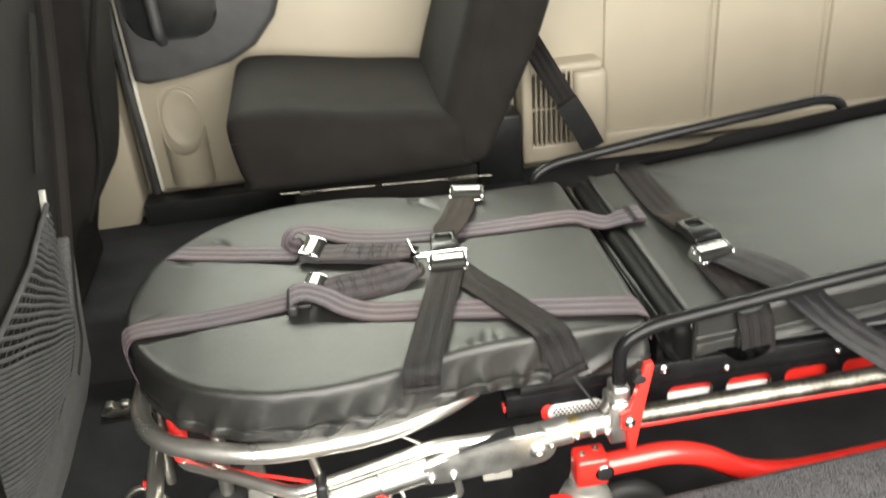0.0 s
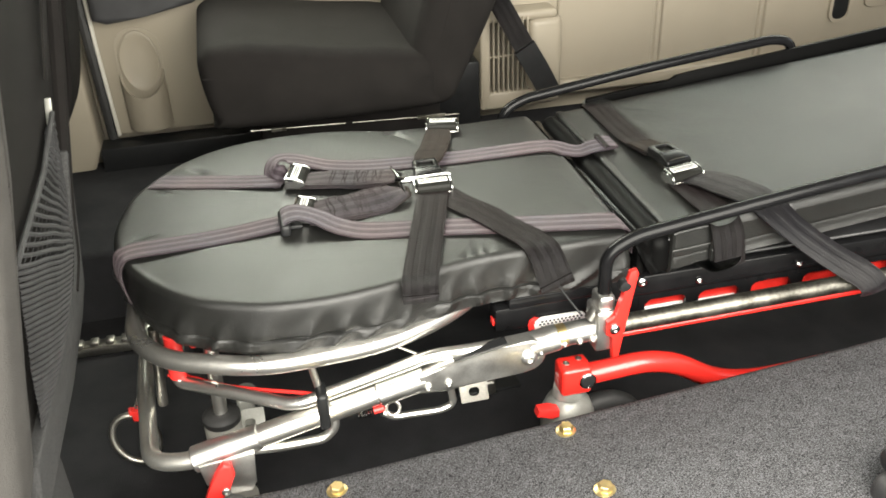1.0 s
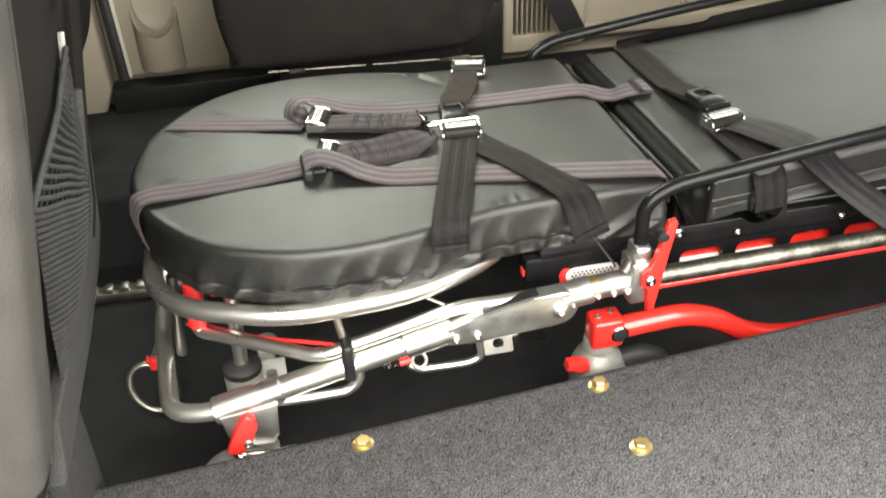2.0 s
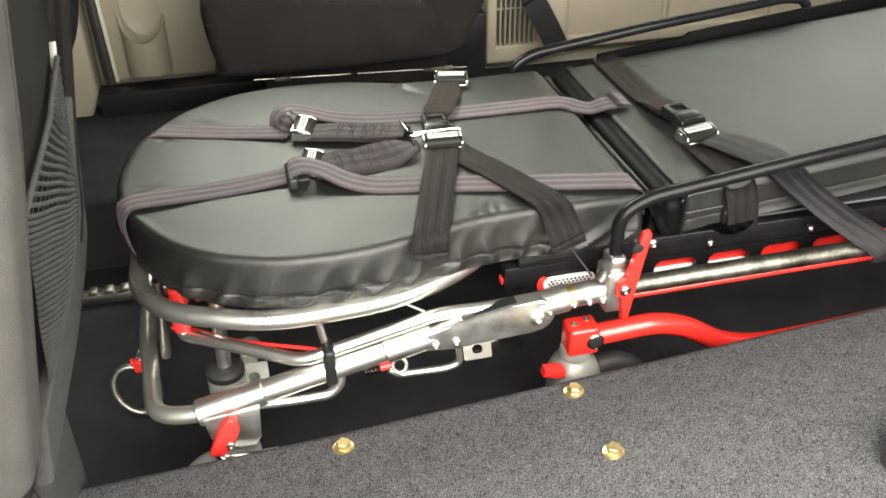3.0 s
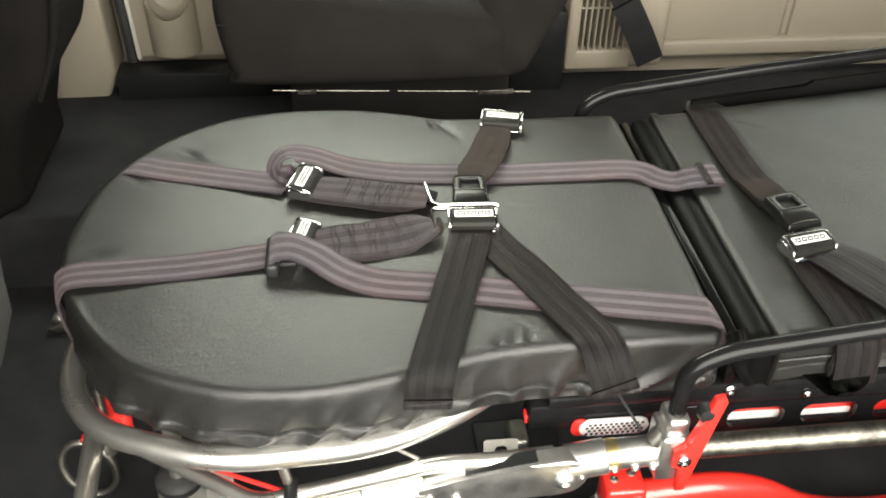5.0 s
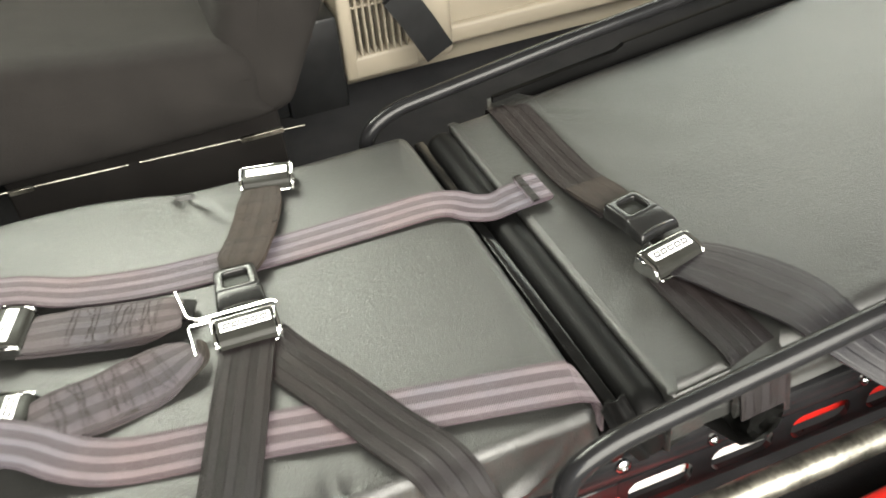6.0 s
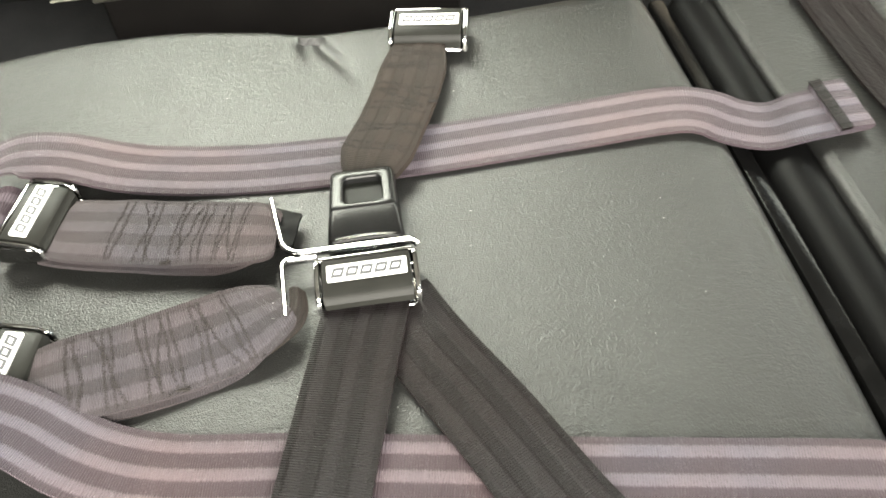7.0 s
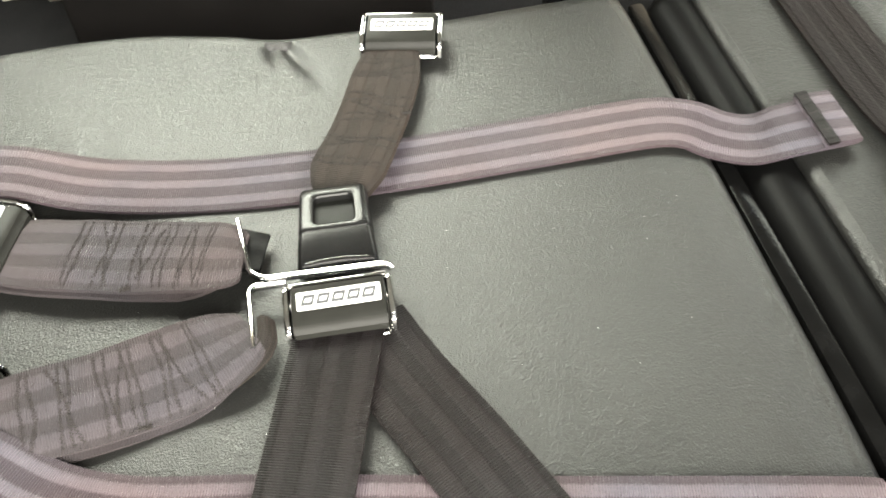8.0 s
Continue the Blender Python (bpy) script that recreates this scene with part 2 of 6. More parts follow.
BRASS = mat("yellow_zinc", (0.85, 0.68, 0.33), 0.33, 1.0, var=0.15, scale=60, rvar=0.08)
CARPET_BLACK = mat("black_carpet", (0.026, 0.026, 0.028), 0.95, var=0.45, scale=14, bump=1.0, bscale=500, fine=1.2, fscale=700, spec=0.15)
CARPET_GREY = mat("charcoal_carpet", (0.078, 0.078, 0.082), 0.95, var=0.92, scale=60, bump=1.0, bscale=520, fine=7.0, fscale=560, span=(0.35, 0.68), spec=0.15)
DARK_FELT = mat("charcoal_felt", (0.045, 0.045, 0.045), 0.95, var=0.5, scale=50, bump=0.8, bscale=500, fine=4.0, fscale=600, spec=0.12)
FABRIC = mat("dark_seat_fabric", (0.0095, 0.0085, 0.008), 0.9, var=0.3, scale=16, bump=0.6, bscale=900, fine=0.8, fscale=900, spec=0.12)
GREY_FABRIC = mat("grey_seat_fabric", (0.05, 0.0475, 0.0445), 0.9, var=0.25, scale=18, bump=0.7, bscale=700, fine=1.0, fscale=800, spec=0.2)
DARK_TRIM = mat("dark_trim", (0.034, 0.034, 0.036), 0.55, var=0.2, scale=20, bump=0.25, bscale=800)
BEIGE = mat("beige_moulded_plastic", (0.275, 0.242, 0.188), 0.5, var=0.05, scale=6, bump=0.12, bscale=900, fine=0.2, fscale=600)
GROUND = mat("concrete_ground", (0.42, 0.405, 0.375), 0.85, var=0.2, scale=4, bump=0.4, bscale=60, fine=0.6, fscale=120)
# ceiling out of view; its dark tone is picked to cut fill light on the mattress
HEADLINER = mat("headliner", (0.12, 0.115, 0.107), 0.9, var=0.06, scale=10, bump=0.3, bscale=800)
STICKER = mat("reflective_sticker", (0.8, 0.8, 0.78), 0.3, var=0.05)
MESH = mat("net_fabric", (0.023, 0.023, 0.024), 0.8, var=0.3, scale=50)


def glass():
    m = bpy.data.materials.new("window_glass")
    m.use_nodes = True
    b = m.node_tree.nodes["Principled BSDF"]
    b.inputs["Transmission Weight"].default_value, b.inputs["Roughness"].default_value = 1.0, 0.0
    b.inputs["Base Color"].default_value, b.inputs["IOR"].default_value = (0.8, 0.85, 0.82, 1), 1.1
    return m


GLASS = glass()

# ---- building helpers ----
BASE = {}


def thing(name, at, label, category, group="", kind=""):
    ob = new(name)
    ob.empty_display_size = 0.05
    ob.location = at
    BASE[ob] = Vector(at)
    return tagged(ob, label, category, group, kind)


def finish(bm, name, material, angle=38):
    bmesh.ops.recalc_face_normals(bm, faces=bm.faces)
    me = bpy.data.meshes.new(name)
    bm.to_mesh(me)
    bm.free()
    me.materials.append(material)
    me.polygons.foreach_set("use_smooth", [True] * len(me.polygons))
    me.set_sharp_from_angle(angle=radians(angle))
    return me


def part(name, bm, material, parent, label="", angle=38):
    me = finish(bm, name, material, angle)
    ob = new(name, me)
    base = BASE[parent]
    me.transform(Matrix.Translation(-base))
    ob.parent = parent
    BASE[ob] = base
    return tagged(ob, label)


def solo(name, bm, material, label="", category="", kind="", group="", angle=38):
    """A thing or a piece of the setting that is one mesh."""
    me = finish(bm, name, material, angle)
    ob = new(name, me)
    BASE[ob] = Vector((0, 0, 0))
    return tagged(ob, label, category, group, kind)


def join(*parts_):
    out = bmesh.new()
    for b in parts_:
        me = bpy.data.meshes.new("tmp")
        b.to_mesh(me)
        b.free()
        out.from_mesh(me)
        bpy.data.meshes.remove(me)
    return out


def moved(bm, m):
    bmesh.ops.transform(bm, matrix=m, verts=bm.verts)
    return bm


def rbox(x0, x1, y0, y1, z0, z1, r=0.004, seg=2, m=None):
    bm = bmesh.new()
    bmesh.ops.create_cube(bm, size=1)
    for v in bm.verts:
        v.co = Vector(((x0 + x1) / 2 + v.co.x * (x1 - x0), (y0 + y1) / 2 + v.co.y * (y1 - y0), (z0 + z1) / 2 + v.co.z * (z1 - z0)))
    if r:
        bmesh.ops.bevel(bm, geom=bm.edges[:], offset=r, segments=seg, profile=0.5, affect="EDGES")
    return moved(bm, m) if m else bm


def fillet(pts, r, n=6):
    pts = [Vector(p) for p in pts]
    out = [pts[0]]
    for a, b, c in zip(pts, pts[1:], pts[2:]):
        u, v = (a - b), (c - b)
        d = min(r, u.length * 0.48, v.length * 0.48)
        p, q = b + u.normalized() * d, b + v.normalized() * d
        for i in range(n + 1):
            s = i / n
            out.append(p * (1 - s) ** 2 + b * 2 * s * (1 - s) + q * s**2)
    out.append(pts[-1])
    return out


def spline(pts, n=8):
    pts = [Vector(p) for p in pts]
    ext = [pts[0] * 2 - pts[1]] + pts + [pts[-1] * 2 - pts[-2]]
    out = []
    for i in range(1, len(ext) - 2):
        a, b, c, d = ext[i - 1 : i + 3]
        for k in range(n):
            s = k / n
            out.append(0.5 * ((2 * b) + (c - a) * s + (2 * a - 5 * b + 4 * c - d) * s**2 + (3 * b - a - 3 * c + d) * s**3))
    return out + [pts[-1]]


def tube(pts, r, seg=14, closed=False, flat=1.0):
    """A round bar along a line of points; r may be a list."""
    pts = [Vector(p) for p in pts]
    bm = bmesh.new()
    n = len(pts)
    rr = r if isinstance(r, (list, tuple)) else [r] * n
    up, rings = None, []
    for i, p in enumerate(pts):
        if closed:
            t = (pts[(i + 1) % n] - pts[i - 1]).normalized()
        else:
            t = (pts[min(i + 1, n - 1)] - pts[max(i - 1, 0)]).normalized()
        if up is None:
            up = Vector((0, 0, 1)) if abs(t.z) < 0.9 else Vector((1, 0, 0))
        up = (up - t * up.dot(t)).normalized()
        side = t.cross(up)
        rings.append([bm.verts.new(p + rr[i] * (math.cos(2 * math.pi * k / seg) * side + flat * math.sin(2 * math.pi * k / seg) * up)) for k in range(seg)])
    for a, b in zip(rings, rings[1:] + (rings[:1] if closed else [])):
        for k in range(seg):
            bm.faces.new((a[k], a[(k + 1) % seg], b[(k + 1) % seg], b[k]))
    if not closed:
        bm.faces.new(rings[0][::-1])
        bm.faces.new(rings[-1])
    return bm


def rod(a, b, r, seg=16, chamfer=0.0):
    a, b = Vector(a), Vector(b)
    if chamfer:
        d = (b - a).normalized() * chamfer
        return tube([a, a + d, b - d, b], [r - chamfer, r, r, r - chamfer], seg)
    return tube([a, b], r, seg)


def lathe(profile, m, seg=28):
    """A body turned about its own z axis from (radius, height) pairs, then posed by m."""
    bm = bmesh.new()
    rings = []
    for r, z in profile:
        rings.append([bm.verts.new((r * math.cos(2 * math.pi * k / seg), r * math.sin(2 * math.pi * k / seg), z)) for k in range(seg)] if r > 1e-6 else [bm.verts.new((0, 0, z))])
    for a, b in zip(rings, rings[1:]):
        for k in range(seg):
            j = (k + 1) % seg
            if len(a) > 1 and len(b) > 1:
                bm.faces.new((a[k], a[j], b[j], b[k]))
            elif len(b) > 1:
                bm.faces.new((a[0], b[j], b[k]))
            elif len(a) > 1:
                bm.faces.new((a[k], a[j], b[0]))
    return moved(bm, m)


def prism(outline, depth, r, m, seg=2):
    """An outline in x and y raised along z by depth, its edges rounded by r, posed by m."""
    bm = bmesh.new()
    lo = [bm.verts.new((x, y, 0)) for x, y in outline]
    hi = [bm.verts.new((x, y, depth)) for x, y in outline]
    n = len(outline)
    f0, f1 = bm.faces.new(lo[::-1]), bm.faces.new(hi)
    for k in range(n):
        bm.faces.new((lo[k], lo[(k + 1) % n], hi[(k + 1) % n], hi[k]))
    if r:
        bmesh.ops.bevel(bm, geom=list({*f0.edges, *f1.edges}), offset=r, segments=seg, profile=0.5, affect="EDGES")
    return moved(bm, m)


def pad_prism(outline, depth, r, m, spine, puff=0.0, seg=5):
    """A padded block: an outline raised by depth with wide rounded edges drawn in towards a spine."""
    a0, b0 = Vector((*spine[0], 0)), Vector((*spine[1], 0))

    def inward(p):
        d = b0 - a0
        return a0 + d * min(max((p - a0).dot(d) / d.dot(d), 0.0), 1.0)

    bm = bmesh.new()
    pts = [Vector((x, y, 0)) for x, y in outline]
    levels = []
    for s in (0.86, 0.6, 0.35, 0.15):
        levels.append((s, 0.0, -puff * math.sin(s * math.pi / 2)))
    for k in range(seg + 1):
        a = math.pi / 2 * k / seg
        levels.append((0.0, r * (1 - math.sin(a)), r * (1 - math.cos(a))))
    levels = levels + [(s, d, depth - z) for s, d, z in reversed(levels)]
    rings = []
    for s, d, z in levels:
        ring = []
        for p in pts:
            c = inward(p)
            q = p + (c - p).normalized() * (d if s == 0 else r) if (c - p).length > 1e-5 else p
            ring.append(bm.verts.new((*(q.lerp(c, s)).xy, z)))
        rings.append(ring)
    n = len(pts)
    for u, v in zip(rings, rings[1:]):
        for k in range(n):
            bm.faces.new((u[k], u[(k + 1) % n], v[(k + 1) % n], v[k]))
    bm.faces.new(rings[0][::-1])
    bm.faces.new(rings[-1])
    return moved(bm, m)


def oval(w, h, r, n=6):
    """A rounded rectangle about the origin."""
    out = []
    for cx, cy, a in ((w / 2 - r, h / 2 - r, 0), (r - w / 2, h / 2 - r, 90), (r - w / 2, r - h / 2, 180), (w / 2 - r, r - h / 2, 270)):
        out += [(cx + r * math.cos(radians(a + 90 * k / n)), cy + r * math.sin(radians(a + 90 * k / n))) for k in range(n + 1)]
    return out


def framed(outer, inner, depth, m):
    """A flat ring between two outlines of as many points."""
    bm = bmesh.new()
    n = len(outer)
    v = [[bm.verts.new((x, y, z)) for x, y in o] for o in (outer, inner) for z in (0, depth)]
    for k in range(n):
        j = (k + 1) % n
        bm.faces.new((v[0][k], v[0][j], v[1][j], v[1][k]))
        bm.faces.new((v[2][j], v[2][k], v[3][k], v[3][j]))
        bm.faces.new((v[1][k], v[1][j], v[3][j], v[3][k]))
        bm.faces.new((v[0][j], v[0][k], v[2][k], v[2][j]))
    return moved(bm, m)


def strap_lift(s, along, crown, ripple, seed):
    """Height of a strap's middle plane at a place across (-0.5 to 0.5) and along it."""
    return crown * (0.25 - s * s) * 4 + ripple * noise.noise((along * 30, s * 3, seed))


def ribbon(rows, width, thick=0.0022, n=8, crown=0.0, ripple=0.0, seed=0, straight=False):
    """A flat strap through rows of (x, y, z) or (x, y, z, ux, uy, uz), u its outward side."""
    pos = [r[:3] for r in rows]
    wide = width if callable(width) else (lambda s: width)
    ups = [Vector(r[3:]) if len(r) > 3 else Vector((0, 0, 1)) for r in rows]
    p = [Vector(q) for q in pos] if straight else spline(pos, n)
    u = ups if straight else spline(ups, n)
    bm = bmesh.new()
    uvl = bm.loops.layers.uv.new("UVMap")
    cols, along, rows_v = 10, 0.0, []
    for i, q in enumerate(p):
        t = (p[min(i + 1, len(p) - 1)] - p[max(i - 1, 0)]).normalized()
        side = t.cross(u[i]).normalized()
        up = side.cross(t).normalized()
        if i:
            along += (q - p[i - 1]).length
        row = []
        for k in range(cols + 1):
            s = k / cols - 0.5
            c = q + side * (s * wide(i / (len(p) - 1))) + up * strap_lift(s, along, crown, ripple, seed)
            row.append((bm.verts.new(c + up * thick / 2), bm.verts.new(c - up * thick / 2), k / cols, along))
        rows_v.append(row)

    def quad(a, b, c, d, uv):
        f = bm.faces.new((a, b, c, d))
        for loop, w in zip(f.loops, uv):
            loop[uvl].uv = w

    for a, b in zip(rows_v, rows_v[1:]):
        for k in range(cols):
            uv = [(a[k][2], a[k][3]), (a[k + 1][2], a[k + 1][3]), (b[k + 1][2], b[k + 1][3]), (b[k][2], b[k][3])]
            quad(a[k][0], a[k + 1][0], b[k + 1][0], b[k][0], uv)
            quad(a[k][1], b[k][1], b[k + 1][1], a[k + 1][1], [uv[0], uv[3], uv[2], uv[1]])
        for k in (0, cols):
            uv = [(a[k][2], a[k][3]), (a[k][2], a[k][3]), (b[k][2], b[k][3]), (b[k][2], b[k][3])]
            quad(a[k][0], a[k][1], b[k][1], b[k][0], uv)
    for row in (rows_v[0], rows_v[-1]):
        for k in range(cols):
            quad(row[k][0], row[k][1], row[k + 1][1], row[k + 1][0], [(row[k][2], row[k][3])] * 4)
    return bm


def hexbolt(at, axis, r, h, washer=0.0):
    """A hexagon head with a chamfered crown, on an axis."""
    m = Matrix.Translation(at) @ Vector(axis).to_track_quat("Z", "Y").to_matrix().to_4x4()
    head = lathe([(r, 0), (r, h * 0.8), (r * 0.85, h), (r * 0.5, h), (0, h * 0.97)], m, 6)
    if washer:
        return join(lathe([(washer, 0), (washer, h * 0.16), (washer * 0.92, h * 0.24), (0, h * 0.24)], m, 24), head)
    return head


def button(at, axis, r, h):
    m = Matrix.Translation(at) @ Vector(axis).to_track_quat("Z", "Y").to_matrix().to_4x4()
    return lathe([(r, 0), (r, h * 0.5), (r * 0.8, h * 0.85), (r * 0.42, h), (r * 0.4, h * 0.6), (0, h * 0.6)], m, 18)


# ---- the place: van interior with a lowered floor ----
def XZ(y0):
    """Poses an outline drawn in x and z so that its depth runs along y from y0."""
    return Matrix(((1, 0, 0, 0), (0, 0, 1, y0), (0, 1, 0, 0), (0, 0, 0, 1)))


def YZ(x0):
    """Poses an outline drawn in y and z so that its depth runs along x from x0."""
    return Matrix(((0, 0, 1, x0), (1, 0, 0, 0), (0, 1, 0, 0), (0, 0, 0, 1)))


def sheet(x0, x1, y0, y1, nx, ny, height):
    bm = bmesh.new()
    g = [[bm.verts.new((x0 + (x1 - x0) * i / nx, y0 + (y1 - y0) * j / ny, height(x0 + (x1 - x0) * i / nx, y0 + (y1 - y0) * j / ny))) for j in range(ny + 1)] for i in range(nx + 1)]
    for i in range(nx):
        for j in range(ny):
            bm.faces.new((g[i][j], g[i + 1][j], g[i + 1][j + 1], g[i][j + 1]))
    return bm


solo("ground", sheet(-300, 300, -300, 300, 12, 12, lambda x, y: -0.42), GROUND, "plain grey concrete ground outside the van", "ground", "structure")
solo("floor", rbox(-1.6, 2.3, -0.34, 0.47, -0.05, 0.0, 0), CARPET_BLACK, "black carpeted lowered floor of the van", "floor", "structure")


def ledge_z(x, y):
    return 0.199 + (0.077 if x > -0.2 else 0.05) * (x + 0.2) - 0.1 * (y + 0.36)


def ledge():
    """Near platform beside the sunken floor: carpeted slab with a rounded lip."""
    bm = bmesh.new()
    prof = [(-0.322, -0.24), (-0.322, -0.03), (-0.324, -0.012), (-0.331, -0.003), (-0.342, 0.0), (-0.5, 0.0), (-0.75, 0.0), (-0.98, 0.0), (-1.0, -0.01), (-1.0, -0.24)]
    rows = []
    for i in range(45):
        x = -1.6 + 3.9 * i / 44
        rows.append([bm.verts.new((x, y, (ledge_z(x, y) if d > -0.2 else 0.0) + (d if d > -0.2 else 0) + 0.0012 * noise.noise((x * 9, y * 9, 3)))) for y, d in prof])
    for a, b in zip(rows, rows[1:]):
        for k in range(len(prof) - 1):
            bm.faces.new((a[k], a[k + 1], b[k + 1], b[k]))
    return bm


solo("floor_platform", ledge(), CARPET_GREY, "raised floor platform in charcoal speckled carpet", "floor", "structure")
solo("floor_far_side", rbox(-1.6, 2.3, 0.47, 0.96, -0.05, 0.16, 0.012, 3), CARPET_BLACK, "raised black carpeted floor beside the seat", "floor", "structure")
solo("ceiling", rbox(-1.6, 2.35, -1.0, 1.1, 1.66, 1.72, 0), HEADLINER, "dark grey fabric headliner", "ceiling", "structure")
solo("wall_front", rbox(-1.66, -1.6, -1.0, 1.1, -0.05, 1.66, 0), DARK_TRIM, "dark trim towards the front of the van", "wall", "structure")
# near side: body behind the open door
solo("wall_near", join(rbox(1.35, 2.35, -1.06, -1.0, -0.05, 0.85, 0), rbox(1.35, 2.35, -1.06, -1.0, 1.36, 1.72, 0), rbox(1.35, 1.45, -1.06, -1.0, 0.85, 1.36, 0), rbox(-1.66, -0.95, -1.06, -1.0, -0.05, 1.72, 0)), BEIGE, "beige trimmed side of the van", "wall", "structure")
solo("wall_rear", join(rbox(2.3, 2.36, -1.0, 1.1, -0.05, 0.8, 0), rbox(2.3, 2.36, -1.0, -0.8, 0.8, 1.66, 0), rbox(2.3, 2.36, 0.9, 1.1, 0.8, 1.66, 0), rbox(2.3, 2.36, -0.8, 0.9, 1.4, 1.66, 0)), BEIGE, "beige trimmed rear of the van", "wall", "structure")
WY = 0.95
solo("wall_far", join(rbox(-1.6, 2.3, WY + 0.06, WY + 0.12, -0.05, 0.86, 0), rbox(-1.6, 2.3, WY + 0.06, WY + 0.12, 1.56, 1.66, 0), rbox(-0.75, 0.3, WY + 0.06, WY + 0.12, 0.86, 0.98, 0), rbox(0.58, 2.1, WY + 0.06, WY + 0.12, 0.86, 0.94, 0), rbox(-1.6, -0.75, WY + 0.06, WY + 0.12, 0.86, 1.56, 0), rbox(0.3, 0.58, WY + 0.06, WY + 0.12, 0.86, 1.56, 0), rbox(2.1, 2.3, WY + 0.06, WY + 0.12, 0.86, 1.56, 0)), BEIGE, "beige inner wall of the van", "wall", "structure")
for wname, a, b, sill in (("window_1", -0.75, 0.3, 0.98), ("window_2", 0.58, 2.1, 0.94)):
    w = thing(wname, (a, WY + 0.08, sill), "dark framed side window of the van", "window", kind="structure")
    part("window_frame", framed(oval(b - a, 1.56 - sill, 0.08), oval(b - a - 0.06, 1.5 - sill, 0.06), 0.03, Matrix.Translation(((a + b) / 2, 0, (1.56 + sill) / 2)) @ XZ(WY + 0.055)), DARK_TRIM, w)
    pane = part("pane", rbox(a, b, WY + 0.085, WY + 0.09, sill, 1.56, 0), GLASS, w)
    pane.visible_shadow = False

# far wall: ribbed quarter trim with vent box
trim = thing("wall_trim", (0.6, WY, 0.2), "beige moulded side trim with upright grooves", "trim", kind="structure")
GROOVES = [(0.575, 0.847), (0.87, 1.154), (1.177, 1.9), (1.92, 2.3)]
for a, b in GROOVES:
    part("panel", rbox(a, b, WY - 0.012, WY + 0.06, 0.235, 0.87, 0.006, 4), BEIGE, trim)
for a in (0.8585, 1.165, 1.91):
    part("rib", tube([(a, WY - 0.004, 0.245), (a, WY - 0.004, 0.6), (a, WY - 0.004, 0.86)], 0.0045, 10), BEIGE, trim)
part("back_panel", rbox(0.4, 2.3, WY - 0.003, WY + 0.058, 0.2, 0.872, 0), BEIGE, trim)
part("lower_edge", rbox(0.56, 2.3, WY - 0.03, WY + 0.02, 0.205, 0.243, 0.008, 3), BEIGE, trim)
# recessed dark pocket and its neighbour
part("pocket", prism(oval(0.05, 0.22, 0.02), 0.014, 0.002, Matrix.Translation((1.405, 0, 0.435)) @ XZ(WY - 0.017)), BLACK_PLASTIC, trim, "dark slot in the trim")
part("pocket_rim", framed(oval(0.068, 0.238, 0.028), oval(0.05, 0.22, 0.02), 0.012, Matrix.Translation((1.405, 0, 0.435)) @ XZ(WY - 0.022)), BEIGE, trim)
part("cover_plate", prism(oval(0.2, 0.2, 0.02), 0.01, 0.004, Matrix.Translation((1.58, 0, 0.45)) @ XZ(WY - 0.021)), BEIGE, trim)

VX = 0.005
vent = thing("air_vent", (0.46, 0.9, 0.2), "beige air vent housing with upright slats", "vent")
VY = 0.88
def vbox(x0, x1, *rest):
    return rbox(x0 + VX, x1 + VX, *rest)


part("jamb", vbox(0.345, 0.372, VY, WY + 0.05, 0.2, 0.5, 0.008, 3), BEIGE, vent)
part("side_box", vbox(0.475, 0.565, VY, WY + 0.05, 0.2, 0.43, 0.02, 4), BEIGE, vent)
part("sill", vbox(0.36, 0.49, VY, WY + 0.05, 0.2, 0.247, 0.008, 3), BEIGE, vent)
part("head", vbox(0.36, 0.55, VY + 0.004, WY + 0.05, 0.425, 0.45, 0.01, 3), BEIGE, vent)
part("backing", vbox(0.365, 0.48, VY + 0.03, VY + 0.04, 0.24, 0.44, 0), BLACK_PLASTIC, vent)
for k in range(8):
    x = 0.378 + k * 0.0128
    part("slat", vbox(x, x + 0.0052, VY + 0.002, VY + 0.028, 0.244, 0.436, 0.0015, 1), BEIGE, vent)
part("cross_slat", vbox(0.37, 0.478, VY + 0.006, VY + 0.026, 0.337, 0.342, 0.001, 1), BEIGE, vent)

# far sliding door
door = thing("sliding_door", (-0.3, WY, 0.2), "beige sliding door trim with bottle holder and dark armrest", "door")
part("door_panel", prism([(-0.556, 0.227), (0.345, 0.222), (0.345, 0.9), (-0.575, 0.9)], 0.05, 0.006, XZ(WY)), BEIGE, door)
part("edge_strip", tube([(-0.557, WY - 0.002, 0.225), (-0.565, WY - 0.002, 0.46), (-0.567, WY - 0.002, 0.7), (-0.576, WY - 0.002, 0.9)], 0.0048, 8), PALE_TRIM, door, "pale edge strip")
part("seal", tube([(-0.572, WY + 0.004, 0.2), (-0.581, WY + 0.004, 0.5), (-0.59, WY + 0.004, 0.9)], 0.012, 8), RUBBER, door, "black rubber seal")
arm_out = [(-0.561, 0.86), (-0.555, 0.52), (-0.525, 0.508), (-0.44, 0.522), (-0.33, 0.54), (-0.27, 0.572), (-0.215, 0.635), (-0.18, 0.73), (-0.17, 0.86)]
armrest = part("armrest", prism(arm_out, 0.055, 0.018, XZ(WY - 0.055), 3), DARK_TRIM, door, "dark grey moulded armrest")
part("grip_pocket", prism(oval(0.2, 0.2, 0.06), 0.02, 0.008, Matrix.Translation((-0.44, 0, 0.71)) @ XZ(WY - 0.064)), BLACK_PLASTIC, armrest)
